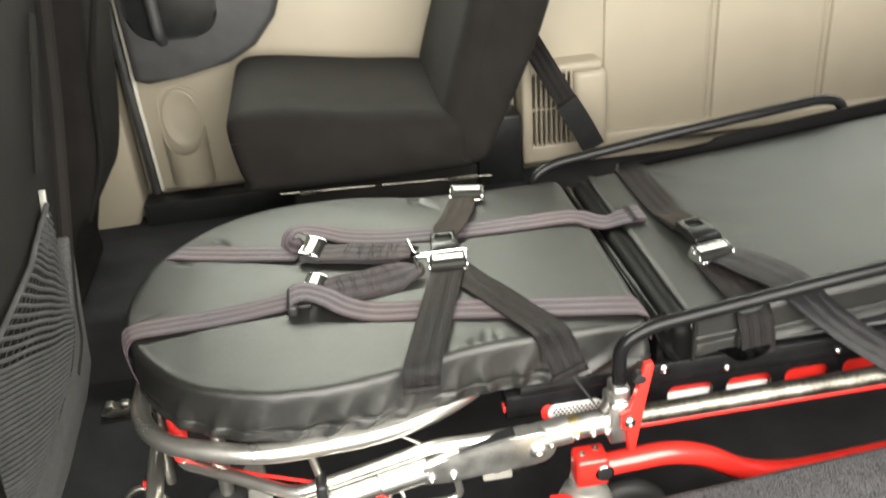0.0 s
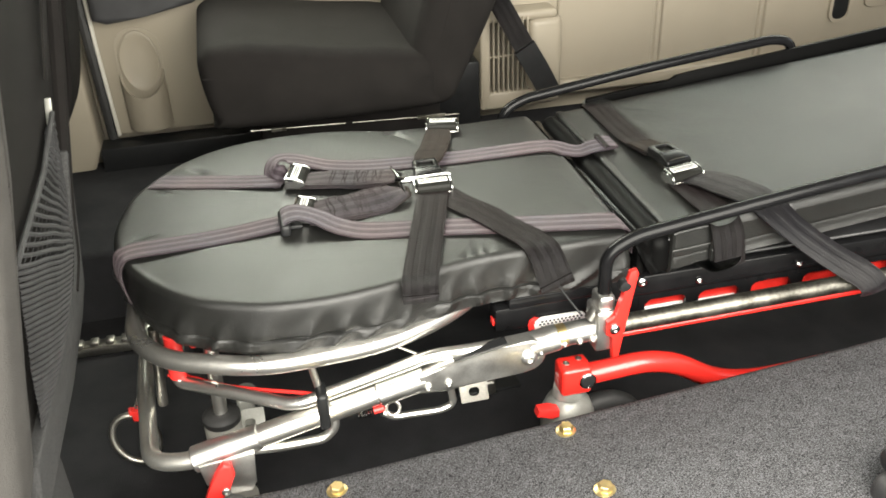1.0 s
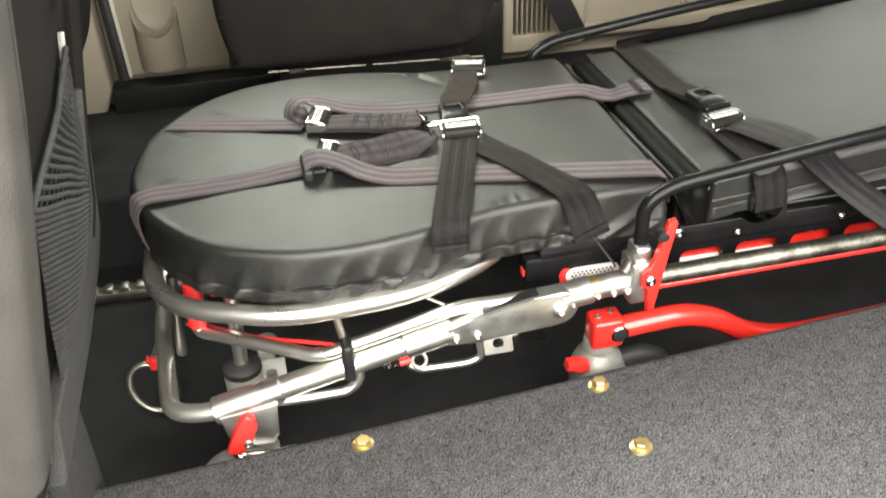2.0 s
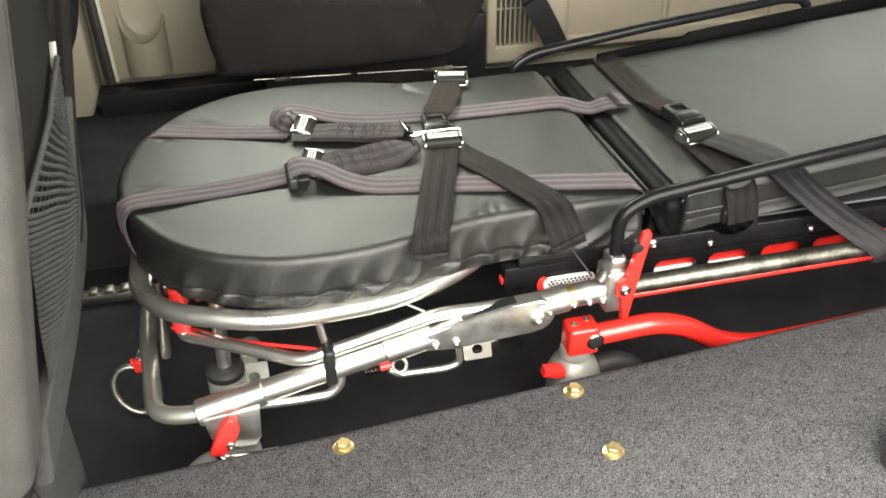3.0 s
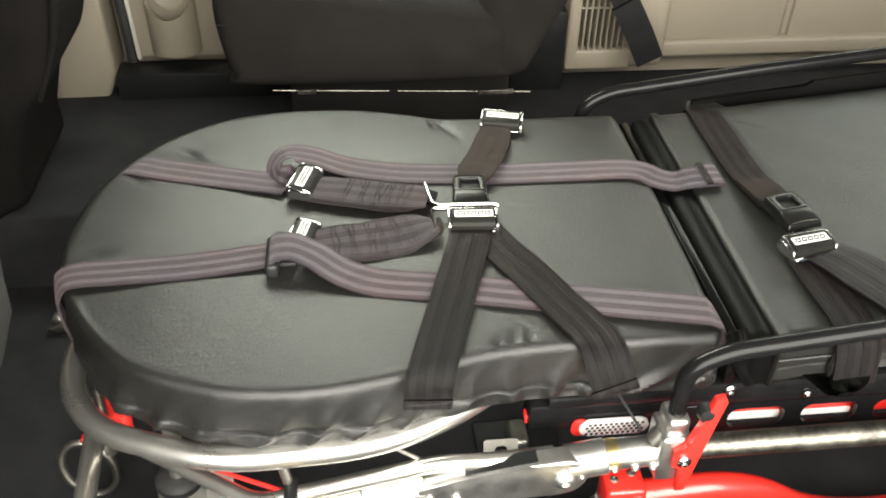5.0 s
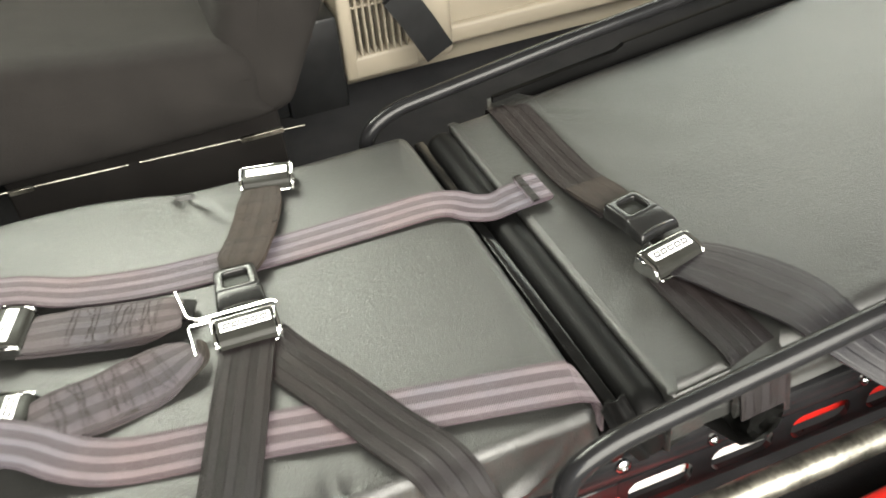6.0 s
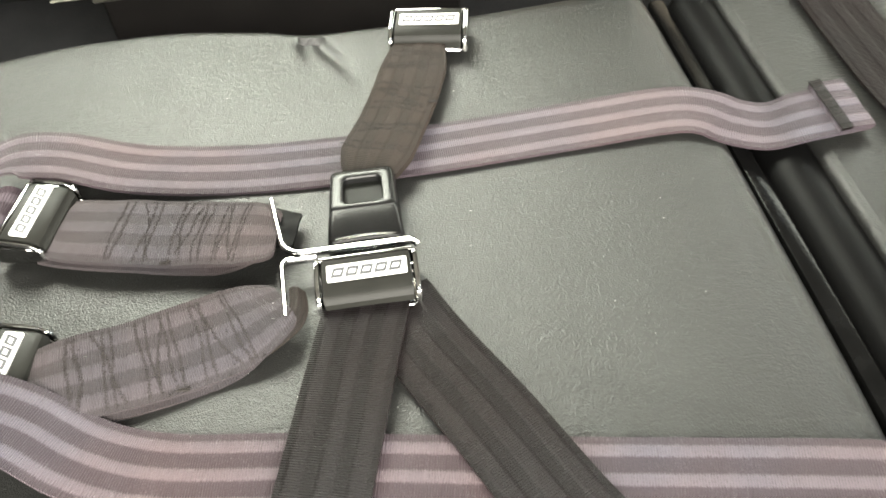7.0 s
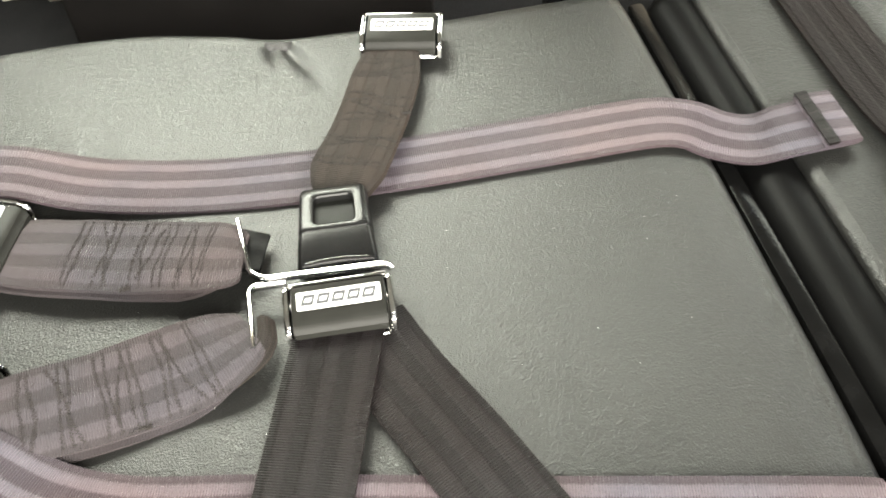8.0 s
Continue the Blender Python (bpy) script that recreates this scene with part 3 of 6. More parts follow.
part("pull_handle", tube(fillet([(-0.47, WY - 0.06, 0.61), (-0.47, WY - 0.09, 0.63), (-0.475, WY - 0.09, 0.78), (-0.475, WY - 0.06, 0.8)], 0.02), 0.013, 10), DARK_TRIM, armrest)


def bottle_holder():
    """Half-round pocket with a slanting mouth."""
    bm = bmesh.new()
    n, cx, r = 20, -0.475, 0.052
    lo, hi = [], []
    for k in range(n + 1):
        a = math.pi * k / n
        x, d = cx - r * math.cos(a), r * 1.05 * math.sin(a)
        lo.append(bm.verts.new((x * 0.995 - 0.002, WY - d * 0.8 - 0.001, 0.243)))
        hi.append(bm.verts.new((x, WY - d - 0.001, 0.385 - 0.055 * math.sin(a))))
    for k in range(n):
        bm.faces.new((lo[k], lo[k + 1], hi[k + 1], hi[k]))
    bm.faces.new(lo)
    inner = [bm.verts.new((cx + (v.co.x - cx) * 0.9, WY + (v.co.y - WY) * 0.88, v.co.z - 0.002)) for v in hi]
    deep = [bm.verts.new((v.co.x, v.co.y, 0.28)) for v in inner]
    for k in range(n):
        bm.faces.new((hi[k], hi[k + 1], inner[k + 1], inner[k]))
        bm.faces.new((inner[k], inner[k + 1], deep[k + 1], deep[k]))
    bm.faces.new(deep)
    return bm


part("bottle_holder", bottle_holder(), BEIGE, door)
part("holder_back", lathe([(0.047, 0.0), (0.0465, 0.005), (0.043, 0.0062), (0.038, 0.003), (0.02, 0.0008), (0, 0.0004)], Matrix.Translation((-0.475, WY - 0.0005, 0.405)) @ Matrix.Diagonal((1, 1, 1.6, 1)) @ Matrix.Rotation(math.pi / 2, 4, "X"), 32), BEIGE, door)
part("holder_surround", framed(oval(0.106, 0.25, 0.05, 8), oval(0.096, 0.24, 0.045, 8), 0.004, Matrix.Translation((-0.475, 0, 0.362)) @ XZ(WY - 0.004)), BEIGE, door)
solo("door_sill", rbox(-0.6, 0.35, 0.885, 0.955, 0.155, 0.218, 0.006, 2), BLACK_PLASTIC, "black plastic door sill", "sill", "structure")

pillar_out = [(-0.77, 0.15), (-0.625, 0.155), (-0.6, 0.21), (-0.607, 0.6), (-0.62, 1.0), (-0.95, 1.0), (-0.95, 0.15)]
solo("pillar", prism(pillar_out, 0.1, 0.012, XZ(0.905), 3), BEIGE, "beige moulded door pillar", "pillar", "structure")

# ---- rear seat on the far side ----
def rounded(pts, n=6):
    """A closed outline softened through its corners."""
    m = len(pts)
    out = []
    for i in range(m):
        a, b, c, d = (Vector((*pts[(i + k) % m], 0)) for k in (-1, 0, 1, 2))
        for k in range(n):
            s = k / n
            q = 0.5 * ((2 * b) + (c - a) * s + (2 * a - 5 * b + 4 * c - d) * s**2 + (3 * b - a - 3 * c + d) * s**3)
            out.append((q.x, q.y))
    return out


seat = thing("car_seat", (0.0, 0.7, 0.16), "dark grey fabric car seat facing forward", "seat")
cush = [(-0.27, 0.385), (-0.305, 0.41), (-0.322, 0.5), (-0.312, 0.545), (-0.25, 0.556), (-0.05, 0.528), (0.13, 0.5), (0.15, 0.42), (0.12, 0.385)]
part("seat_cushion", pad_prism(rounded(cush), 0.43, 0.032, XZ(0.473), ((-0.22, 0.468), (0.06, 0.445)), 0.004), FABRIC, seat, angle=80)
part("cushion_seam", tube(spline([(-0.316, 0.4745, 0.5), (-0.2, 0.4725, 0.492), (0.0, 0.4725, 0.47), (0.13, 0.4745, 0.455)], 6), 0.0022, 6), FABRIC, seat)
back = [(0.105, 0.40), (0.1, 0.5), (0.165, 0.72), (0.235, 1.02), (0.31, 1.05), (0.38, 1.0), (0.325, 0.7), (0.21, 0.44), (0.17, 0.385)]
part("backrest", pad_prism(rounded(back), 0.42, 0.034, XZ(0.482), ((0.16, 0.46), (0.305, 0.98)), 0.004), FABRIC, seat, angle=80)
part("backrest_seam", tube(spline([(0.13, 0.483, 0.43), (0.165, 0.481, 0.55), (0.215, 0.481, 0.72), (0.275, 0.483, 0.98)], 6), 0.0022, 6), FABRIC, seat)
solo("lower_trim", rbox(0.23, 0.345, 0.87, 0.96, 0.155, 0.34, 0.008, 2), BLACK_PLASTIC, "black plastic trim beside the vent", "trim", "structure")
part("seat_base", rbox(-0.22, 0.17, 0.56, 0.88, 0.16, 0.383, 0.01, 2), FABRIC, seat)
part("seat_rail", join(tube([(-0.24, 0.478, 0.383), (-0.05, 0.478, 0.3755)], 0.0013, 8), tube([(-0.035, 0.478, 0.375), (0.19, 0.478, 0.366)], 0.0013, 8), rbox(-0.2, -0.17, 0.472, 0.478, 0.377, 0.384, 0.001, 1), rbox(0.1, 0.16, 0.472, 0.478, 0.366, 0.3735, 0.001, 1)), WORN_TUBE, seat, "worn steel seat rail")

belt = thing("seat_belt", (0.43, 0.8, 0.3), "dark grey seat belt hanging beside the vent", "seat belt")
part("strap", ribbon([(0.30, 0.84, 0.64, -0.3, -1, 0.2), (0.365, 0.8, 0.52, -0.3, -1, 0.2), (0.42, 0.795, 0.42, -0.2, -1, 0.3), (0.47, 0.79, 0.33, -0.2, -1, 0.3)], 0.05, 0.003), DARKWEB, belt)
part("stalk", ribbon([(0.435, 0.788, 0.39, -0.2, -1, 0.3), (0.47, 0.785, 0.33, -0.2, -1, 0.3), (0.502, 0.782, 0.268, -0.2, -1, 0.3)], 0.056, 0.014), BLACK_PLASTIC, belt)

# ---- front seat back with net pocket ----
front = thing("front_seat", (-0.6, -0.35, 0.19), "dark front seat back with grey bolster and black net pocket", "seat")


def on_back(y, z, d=0.0):
    """A point on the leaning rear face of the seat back, d proud of it."""
    return Vector((-0.565 + 0.14 * z + d, y, z))


def lean(bm):
    for v in bm.verts:
        v.co.x += -0.565 + 0.14 * v.co.z
    return bm


panel_out = [(-0.55, 1.15), (-0.07, 1.15), (-0.03, 1.1), (-0.03, 0.9), (-0.042, 0.776), (-0.085, 0.6), (-0.1, 0.53), (-0.098, 0.46), (-0.11, 0.42), (-0.16, 0.395), (-0.25, 0.385), (-0.55, 0.38)]
part("back_panel", lean(prism(panel_out, 0.1, 0.01, YZ(-0.105), 3)), FABRIC, front)
border_in = [(-0.11, 0.62), (-0.128, 0.55), (-0.132, 0.49), (-0.17, 0.458), (-0.25, 0.45), (-0.33, 0.448), (-0.5, 0.446)]
border_out = [(-0.088, 0.62), (-0.095, 0.55), (-0.083, 0.46), (-0.07, 0.405), (-0.12, 0.375), (-0.25, 0.362), (-0.5, 0.36)]
part("border", lean(prism(border_in + border_out[::-1], 0.02, 0.006, YZ(-0.012), 3)), DARK_FELT, front, "grey carpeted lower border")
part("piping", tube([on_back(y, z, 0.001) for y, z, _ in spline([(-0.04, 1.1, 0), (-0.05, 0.9, 0), (-0.06, 0.776, 0), (-0.1, 0.6, 0), (-0.113, 0.53, 0), (-0.112, 0.47, 0), (-0.15, 0.44, 0)], 6)], 0.0095, 8), FABRIC, front)
bol = [(-0.56, 1.15), (-0.46, 1.15), (-0.462, 1.0), (-0.468, 0.8), (-0.475, 0.66), (-0.476, 0.55), (-0.47, 0.47), (-0.478, 0.425), (-0.505, 0.402), (-0.55, 0.4), (-0.562, 0.45), (-0.562, 0.8)]


def bolster():
    bm = pad_prism(rounded(bol), 0.3, 0.022, YZ(-0.28), ((-0.518, 0.46), (-0.512, 1.09)), 0.003)
    for v in bm.verts:
        z = v.co.z
        v.co.x += -0.565 + 0.14 * z + 0.018 * min(1.0, max(0.0, (z - 0.4) / 0.35)) - 0.02
    return bm


part("bolster", bolster(), GREY_FABRIC, front, "brown grey fabric side bolster")
part("bolster_seam", tube([on_back(y, z, 0.0) + Vector((0.0004 + 0.018 * min(1, (z - 0.4) / 0.35), 0, 0)) for y, z, _ in spline([(-0.53, 0.42, 0), (-0.522, 0.55, 0), (-0.52, 0.8, 0), (-0.52, 1.1, 0)], 6)], 0.0018, 6), DARK_TRIM, front)


def net():
    """Gathered net pocket: many cords falling from the hem and the bolster to the far border."""
    bm = bmesh.new()

    def along(pts, f):
        f = min(max(f, 0.0), 1.0) * (len(pts) - 1)
        k = min(int(f), len(pts) - 2)
        return Vector((*pts[k], 0)).lerp(Vector((*pts[k + 1], 0)), f - k)

    upper = [(-0.166, 0.692), (-0.26, 0.662), (-0.455, 0.648), (-0.455, 0.58), (-0.452, 0.51), (-0.448, 0.447)]
    lower = [(-0.158, 0.685), (-0.128, 0.56), (-0.122, 0.485), (-0.18, 0.45), (-0.3, 0.444), (-0.42, 0.442)]

    def at(s, r):
        p = along(upper, r).lerp(along(lower, r), s)
        bulge = 0.013 * max(0.0, math.sin(math.pi * s)) ** 0.8 * min(1.0, r * 2) * min(1.0, (1 - r) * 4 + 0.1)
        wave = 0.0018 * noise.noise((s * 4, r * 5, 4)) * max(0.0, math.sin(math.pi * s))
        return on_back(p.x, p.y + wave, 0.004 + bulge + 0.0012 * noise.noise((s * 5, r * 6, 0)))

    def strand(pts, w, d):
        for a, b in zip(pts, pts[1:]):
            t = (b - a).normalized()
            side = t.cross(Vector((1, 0, 0))).normalized() * w
            f = Vector((d, 0, 0))
            v = [bm.verts.new(p + o) for p in (a, b) for o in (side, f, -side)]
            bm.faces.new((v[0], v[1], v[4], v[3]))
            bm.faces.new((v[1], v[2], v[5], v[4]))

    for j in range(1, 50):
        r = j / 50
        strand([at(i / 20, r + 0.0012 * math.sin(i * 0.8 + j * 0.3)) for i in range(21)], 0.0023, 0.0012)
    for i in range(1, 18):
        s = i / 18
        strand([at(s + 0.006 * math.sin(j * 1.7 + i), j / 40) for j in range(2, 40)], 0.0005, 0.0004)
    return bm, [at(0.0, 0.4 * i / 16) for i in range(17)], at


net_bm, hem, net_at = net()
tagged(part("net", net_bm, MESH, front, "black net pocket"), kind="stuff")
part("hem", tube(hem, 0.0032, 8), MESH, front)
part("buckle_clip", lean(rbox(-0.004, 0.004, -0.165, -0.1615, 0.672, 0.71, 0.0015, 2)), GREY_PAINT, front, "small steel clip")
part("clip_tab", lean(rbox(-0.004, 0.004, -0.19, -0.169, 0.64, 0.68, 0.003, 2)), DARK_TRIM, front)
part("strap", ribbon([(*on_back(-0.172, 0.735, 0.003), 1, 0, 0), (*on_back(-0.15, 0.8, 0.003), 1, 0, 0), (*on_back(-0.11, 0.9, 0.003), 1, 0, 0)], 0.02, 0.002), FABRIC, front)
part("base_skirt", join(rbox(-0.9, -0.537, -0.49, -0.265, 0.0, 0.3, 0.03, 4), rbox(-0.9, -0.555, -0.48, -0.275, 0.28, 0.37, 0.025, 3)), DARK_FELT, front, "grey carpeted seat base")
part("side_cover", pad_prism(rounded([(-0.8, 0.2), (-0.575, 0.2), (-0.535, 0.25), (-0.524, 0.32), (-0.532, 0.365), (-0.562, 0.394), (-0.63, 0.408), (-0.8, 0.41)]), 0.06, 0.018, XZ(-0.545), ((-0.72, 0.3), (-0.62, 0.3))), BLACK_PLASTIC, front, "dark plastic seat base cover")
part("cover_trim", tube(spline([(-0.7, -0.547, 0.382), (-0.62, -0.549, 0.38), (-0.572, -0.549, 0.366), (-0.548, -0.547, 0.3)], 6), 0.005, 8), CHROME, front, "bright trim strip")
other = thing("front_seat", (-0.72, 0.6, 0.0), "black front seat back beside the door pillar", "seat")
prof = [(-0.9, 1.1), (-0.47, 1.1), (-0.515, 0.82), (-0.535, 0.705), (-0.562, 0.52), (-0.592, 0.41), (-0.64, 0.345), (-0.672, 0.25), (-0.695, 0.17), (-0.9, 0.17)]
part("backrest", pad_prism(rounded(prof), 0.3, 0.03, XZ(0.46), ((-0.79, 0.24), (-0.7, 1.0)), 0.004), FABRIC, other, angle=80)
part("seat_base", rbox(-0.95, -0.7, 0.49, 0.75, 0.16, 0.2, 0.01, 2), RUBBER, other)
part("pocket_edge", tube(spline([(-0.47, 0.47, 0.9), (-0.53, 0.47, 0.68), (-0.56, 0.475, 0.5), (-0.61, 0.475, 0.38)], 6), 0.006, 8), FABRIC, other)

cover = thing("seat_base_cover", (0.45, -0.65, 0.24), "dark plastic seat base cover standing on the carpet", "cover")
part("shell", rbox(0.406, 0.8, -0.93, -0.598, 0.2, 0.304, 0.022, 4), DARK_TRIM, cover)
part("upper_edge", rbox(0.418, 0.8, -0.93, -0.59, 0.298, 0.33, 0.014, 3), BLACK_PLASTIC, cover)

# ---- bolts in the platform ----
def floor_bolt(x, y, first=None):
    m = Matrix.Translation((x, y, ledge_z(x, y) - 0.001)) @ Matrix.Rotation(x * 7 + y * 3, 4, "Z")
    if first:
        return copy_thing(first, m)
    b = thing("bolt", (0, 0, 0), "yellow zinc hexagon bolt in the carpet", "bolt", "platform bolts")
    part("washer", lathe([(0.0145, 0), (0.0145, 0.0018), (0.0125, 0.003), (0, 0.003)], Matrix(), 24), BRASS, b)
    part("head", hexbolt((0, 0, 0.003), (0, 0, 1), 0.0098, 0.0085), BRASS, b)
    b.matrix_basis = m
    return b


b0 = floor_bolt(-0.198, -0.363)
for x, y in ((0.123, -0.36), (0.126, -0.49), (-0.205, -0.488)):
    floor_bolt(x, y, b0)


# ---- mattress sections ----
def cushion(outline, z0, z1, edge, rise=lambda x, y: 0.0, folds=0.004, seed=0, spine=((0, 0), (1, 0)), per=10, sag=0.0, creases=(), dome=0.004, flare=1.0):
    """An upholstered pad: a closed outline, gathered sides, a rounded top edge and a softly uneven top."""
    pts = []
    n = len(outline)
    for i in range(n):
        a, b, c, d = (Vector((*outline[(i + k) % n], 0)) for k in (-1, 0, 1, 2))
        for k in range(per):
            s = k / per
            pts.append(0.5 * ((2 * b) + (c - a) * s + (2 * a - 5 * b + 4 * c - d) * s**2 + (3 * b - a - 3 * c + d) * s**3))
    m = len(pts)
    area = sum(pts[i].x * pts[(i + 1) % m].y - pts[(i + 1) % m].x * pts[i].y for i in range(m))
    sign = 1 if area > 0 else -1
    normals = []
    for i in range(m):
        t = (pts[(i + 1) % m] - pts[i - 1]).normalized()
        normals.append(Vector((t.y, -t.x, 0)) * sign)
    h = z1 - z0
    steps = ((0.0, 0.08, 0.2), (0.03, 0.3, 0.5), (0.08, 0.72, 0.9), (0.13, 0.92, 1.0), (0.18, 1.0, 1.0), (0.23, 1.0, 1.0), (0.25, 0.985, 1.0), (0.27, 0.97, 1.0), (0.29, 0.95, 1.0), (0.31, 0.93, 1.0), (0.36, 0.87, 1.0), (0.43, 0.76, 1.0), (0.52, 0.6, 0.9), (0.62, 0.4, 0.75), (0.72, 0.2, 0.55), (0.8, 0.05, 0.4), (1 - edge / h, -0.15, 0.22))
    prof = [(0.03, 0.0, 0), (0.012, 0.0, 0.1)] + [(-0.0085 * flare * k, q, w) for q, k, w in steps]
    for k in range(1, 6):
        a = math.pi / 2 * k / 5
        prof.append((0.0013 * flare + edge * (1 - math.cos(a)), 1 - edge / h * (1 - math.sin(a)), 0.14 * (1 - k / 5)))
    sa, sb = Vector((*spine[0], 0)), Vector((*spine[1], 0))

    def nearest(p):
        d = sb - sa
        f = min(max((Vector((p.x, p.y, 0)) - sa).dot(d) / d.dot(d), 0.0), 1.0)
        return sa + d * f

    bm = bmesh.new()
    rings, run = [], 0.0
    arc = [0.0]
    for i in range(1, m):
        arc.append(arc[-1] + (pts[i] - pts[i - 1]).length)
    for inset, q, w in prof:
        ring = []
        for i in range(m):
            g = arc[i]
            bend = 0.5 * noise.noise((g * 6, q * 1.6, seed + 3))
            broad = noise.noise((g * 8, q * 0.5, seed))
            drape = 1.0 - 3.2 * abs(noise.noise((g * 19 + bend + 0.9 * q, q * 0.4, seed + 5)))
            hem = 0.27 + 0.05 * noise.noise((g * 5, 1, seed + 7))
            below = 1.0 / (1.0 + math.exp((q - hem) / 0.02))
            pleat = noise.noise((g * 62 + 2.0 * bend, q * 2.0, seed + 9)) + 0.6 * noise.noise((g * 115, q * 3.0, seed + 11))
            cut = math.exp(-(((q - hem) / 0.025) ** 2)) * min(1.0, max(0.0, 0.75 + 1.6 * noise.noise((g * 7, 4, seed))))
            f = 0.3 * broad + 0.55 * max(-0.5, drape) * (1.05 - q) * min(1.0, max(0.15, 0.6 + 1.8 * noise.noise((g * 4, 2, seed)))) - 0.3 * cut + 0.05 * pleat * below
            p = pts[i] + normals[i] * (-inset + folds * w * f)
            ring.append(bm.verts.new((p.x, p.y, z0 + h * q + rise(p.x, p.y) + 0.2 * folds * w * f * min(1.0, q * 3))))
        rings.append(ring)
    base = [v.co.copy() for v in rings[-1]]
    for s in (0.015, 0.035, 0.06, 0.085, 0.115, 0.15, 0.19, 0.24, 0.3, 0.38, 0.48, 0.6, 0.74, 0.88):
        ring = []
        for i, p in enumerate(base):
            c = nearest(p)
            x, y = p.x + (c.x - p.x) * s, p.y + (c.y - p.y) * s
            z = z1 + rise(x, y) + dome * math.sin(min(1, s * 2.2) * math.pi / 2) + sag * (noise.noise((x * 5, y * 5, seed)) + 0.35 * noise.noise((x * 17, y * 17, seed + 2)))
            for cx, cy, dx, dy, length, depth in creases:
                along, across = (x - cx) * dx + (y - cy) * dy, -(x - cx) * dy + (y - cy) * dx
                z -= depth * math.exp(-((across / 0.0055) ** 2)) * math.exp(-((along / length) ** 2))
            ring.append(bm.verts.new((x, y, z)))
        rings.append(ring)
    for a, b in zip(rings, rings[1:]):
        for k in range(m):
            bm.faces.new((a[k], a[(k + 1) % m], b[(k + 1) % m], b[k]))
    bm.faces.new(rings[0][::-1])
    cap = rings[-1]
    mid = {}
    for k in range(m):
        a, b = cap[k], cap[(k + 1) % m]
        ends = []
        for p in (base[k], base[(k + 1) % m]):
            c = nearest(p)
            key = (round(c.x, 4), round(c.y, 4))
            if key not in mid:
                mid[key] = bm.verts.new((c.x, c.y, z1 + rise(c.x, c.y) + dome + sag * noise.noise((c.x * 5, c.y * 5, seed))))
            ends.append(mid[key])
        va, vb = ends
        try:
            bm.faces.new((a, b, vb, va) if va is not vb else (a, b, va))
        except ValueError:
            pass
    return bm


TOP = 0.424
YC = 0.035
foot_out = [(0.276, -0.18), (0.27, -0.197), (0.25, -0.2), (0.18, -0.2), (0.09, -0.2), (0.02, -0.206), (-0.055, -0.226), (-0.13, -0.241), (-0.2, -0.244), (-0.275, -0.231), (-0.362, -0.187), (-0.432, -0.097), (-0.464, -0.0), (-0.461, 0.09), (-0.438, 0.172), (-0.374, 0.264), (-0.296, 0.317), (-0.21, 0.337), (-0.11, 0.335), (-0.035, 0.317), (0.01, 0.301), (0.06, 0.297), (0.13, 0.292), (0.22, 0.293), (0.262, 0.293), (0.276, 0.289), (0.281, 0.27), (0.282, 0.2), (0.283, 0.05), (0.281, -0.1)]
mattress = thing("mattress_section", (-0.1, YC, 0.345), "rounded grey vinyl foot section of the cot mattress", "mattress", "mattress sections")
part("cover", cushion(foot_out, 0.346, TOP, 0.011, folds=0.019, flare=0.3, seed=1, spine=((-0.2, YC), (0.2, YC)), per=24, sag=0.0016, creases=((0.02, 0.272, 0.43, -0.9, 0.04, 0.0055), (0.003, 0.284, 0.1, -1.0, 0.016, 0.0045), (0.02, -0.203, 0.6, 0.8, 0.022, 0.006), (0.045, -0.193, 0.3, 0.95, 0.02, 0.006), (0.064, -0.19, 0.05, 1.0, 0.016, 0.005), (-0.335, 0.215, 0.75, -0.66, 0.018, 0.005), (-0.37, 0.18, 0.7, -0.7, 0.016, 0.005), (-0.395, 0.15, 0.8, -0.6, 0.014, 0.004), (-0.42, 0.0, 1.0, 0.1, 0.012, 0.003))), VINYL, mattress)
part("underside", prism([(x * 0.94, YC + (y - YC) * 0.93) for x, y in foot_out[1:-1]], 0.006, 0, Matrix.Translation((0, 0, 0.3385))), BLACK_VINYL, mattress)


def slope(x, y):
    return 0.095 * max(0.0, x - 0.3)


def rect_out(x0, x1, y0, y1, r=0.012):
    return [(x0 + r, y0), ((x0 + x1) / 2, y0), (x1 - r, y0), (x1, y0 + r), (x1, (y0 + y1) / 2), (x1, y1 - r), (x1 - r, y1), ((x0 + x1) / 2, y1), (x0 + r, y1), (x0, y1 - r), (x0, (y0 + y1) / 2), (x0, y0 + r)]


seat_pad = thing("mattress_section", (0.36, YC, 0.345), "narrow grey vinyl middle section of the cot mattress", "mattress", "mattress sections")
part("cover", cushion(rect_out(0.334, 0.424, -0.202, 0.282), 0.35, 0.4205, 0.007, slope, 0.003, 4, ((0.376, -0.13), (0.376, 0.21)), 8, 0.0012, dome=0.0006, flare=0.0), VINYL, seat_pad)
part("piping", tube(fillet([(0.338, -0.2035, 0.354), (0.331, -0.2035, 0.37), (0.331, -0.2035, 0.406), (0.343, -0.2035, 0.416), (0.41, -0.2035, 0.423)], 0.008), 0.0022, 6), VINYL, seat_pad)
part("edge_roll", tube(fillet([(0.321, -0.193, 0.36), (0.321, -0.193, 0.402), (0.321, -0.18, 0.402), (0.321, 0.262, 0.402), (0.321, 0.274, 0.402), (0.321, 0.274, 0.36)], 0.008), 0.0195, 18, flat=1.02), ROLL, seat_pad, "black rolled edge")
part("piping", tube([(0.328, -0.2045, 0.386), (0.42, -0.2045, 0.392)], 0.0016, 6), VINYL, seat_pad)
back_pad = thing("mattress_section", (0.9, YC, 0.36), "long grey vinyl back section of the cot mattress", "mattress", "mattress sections")
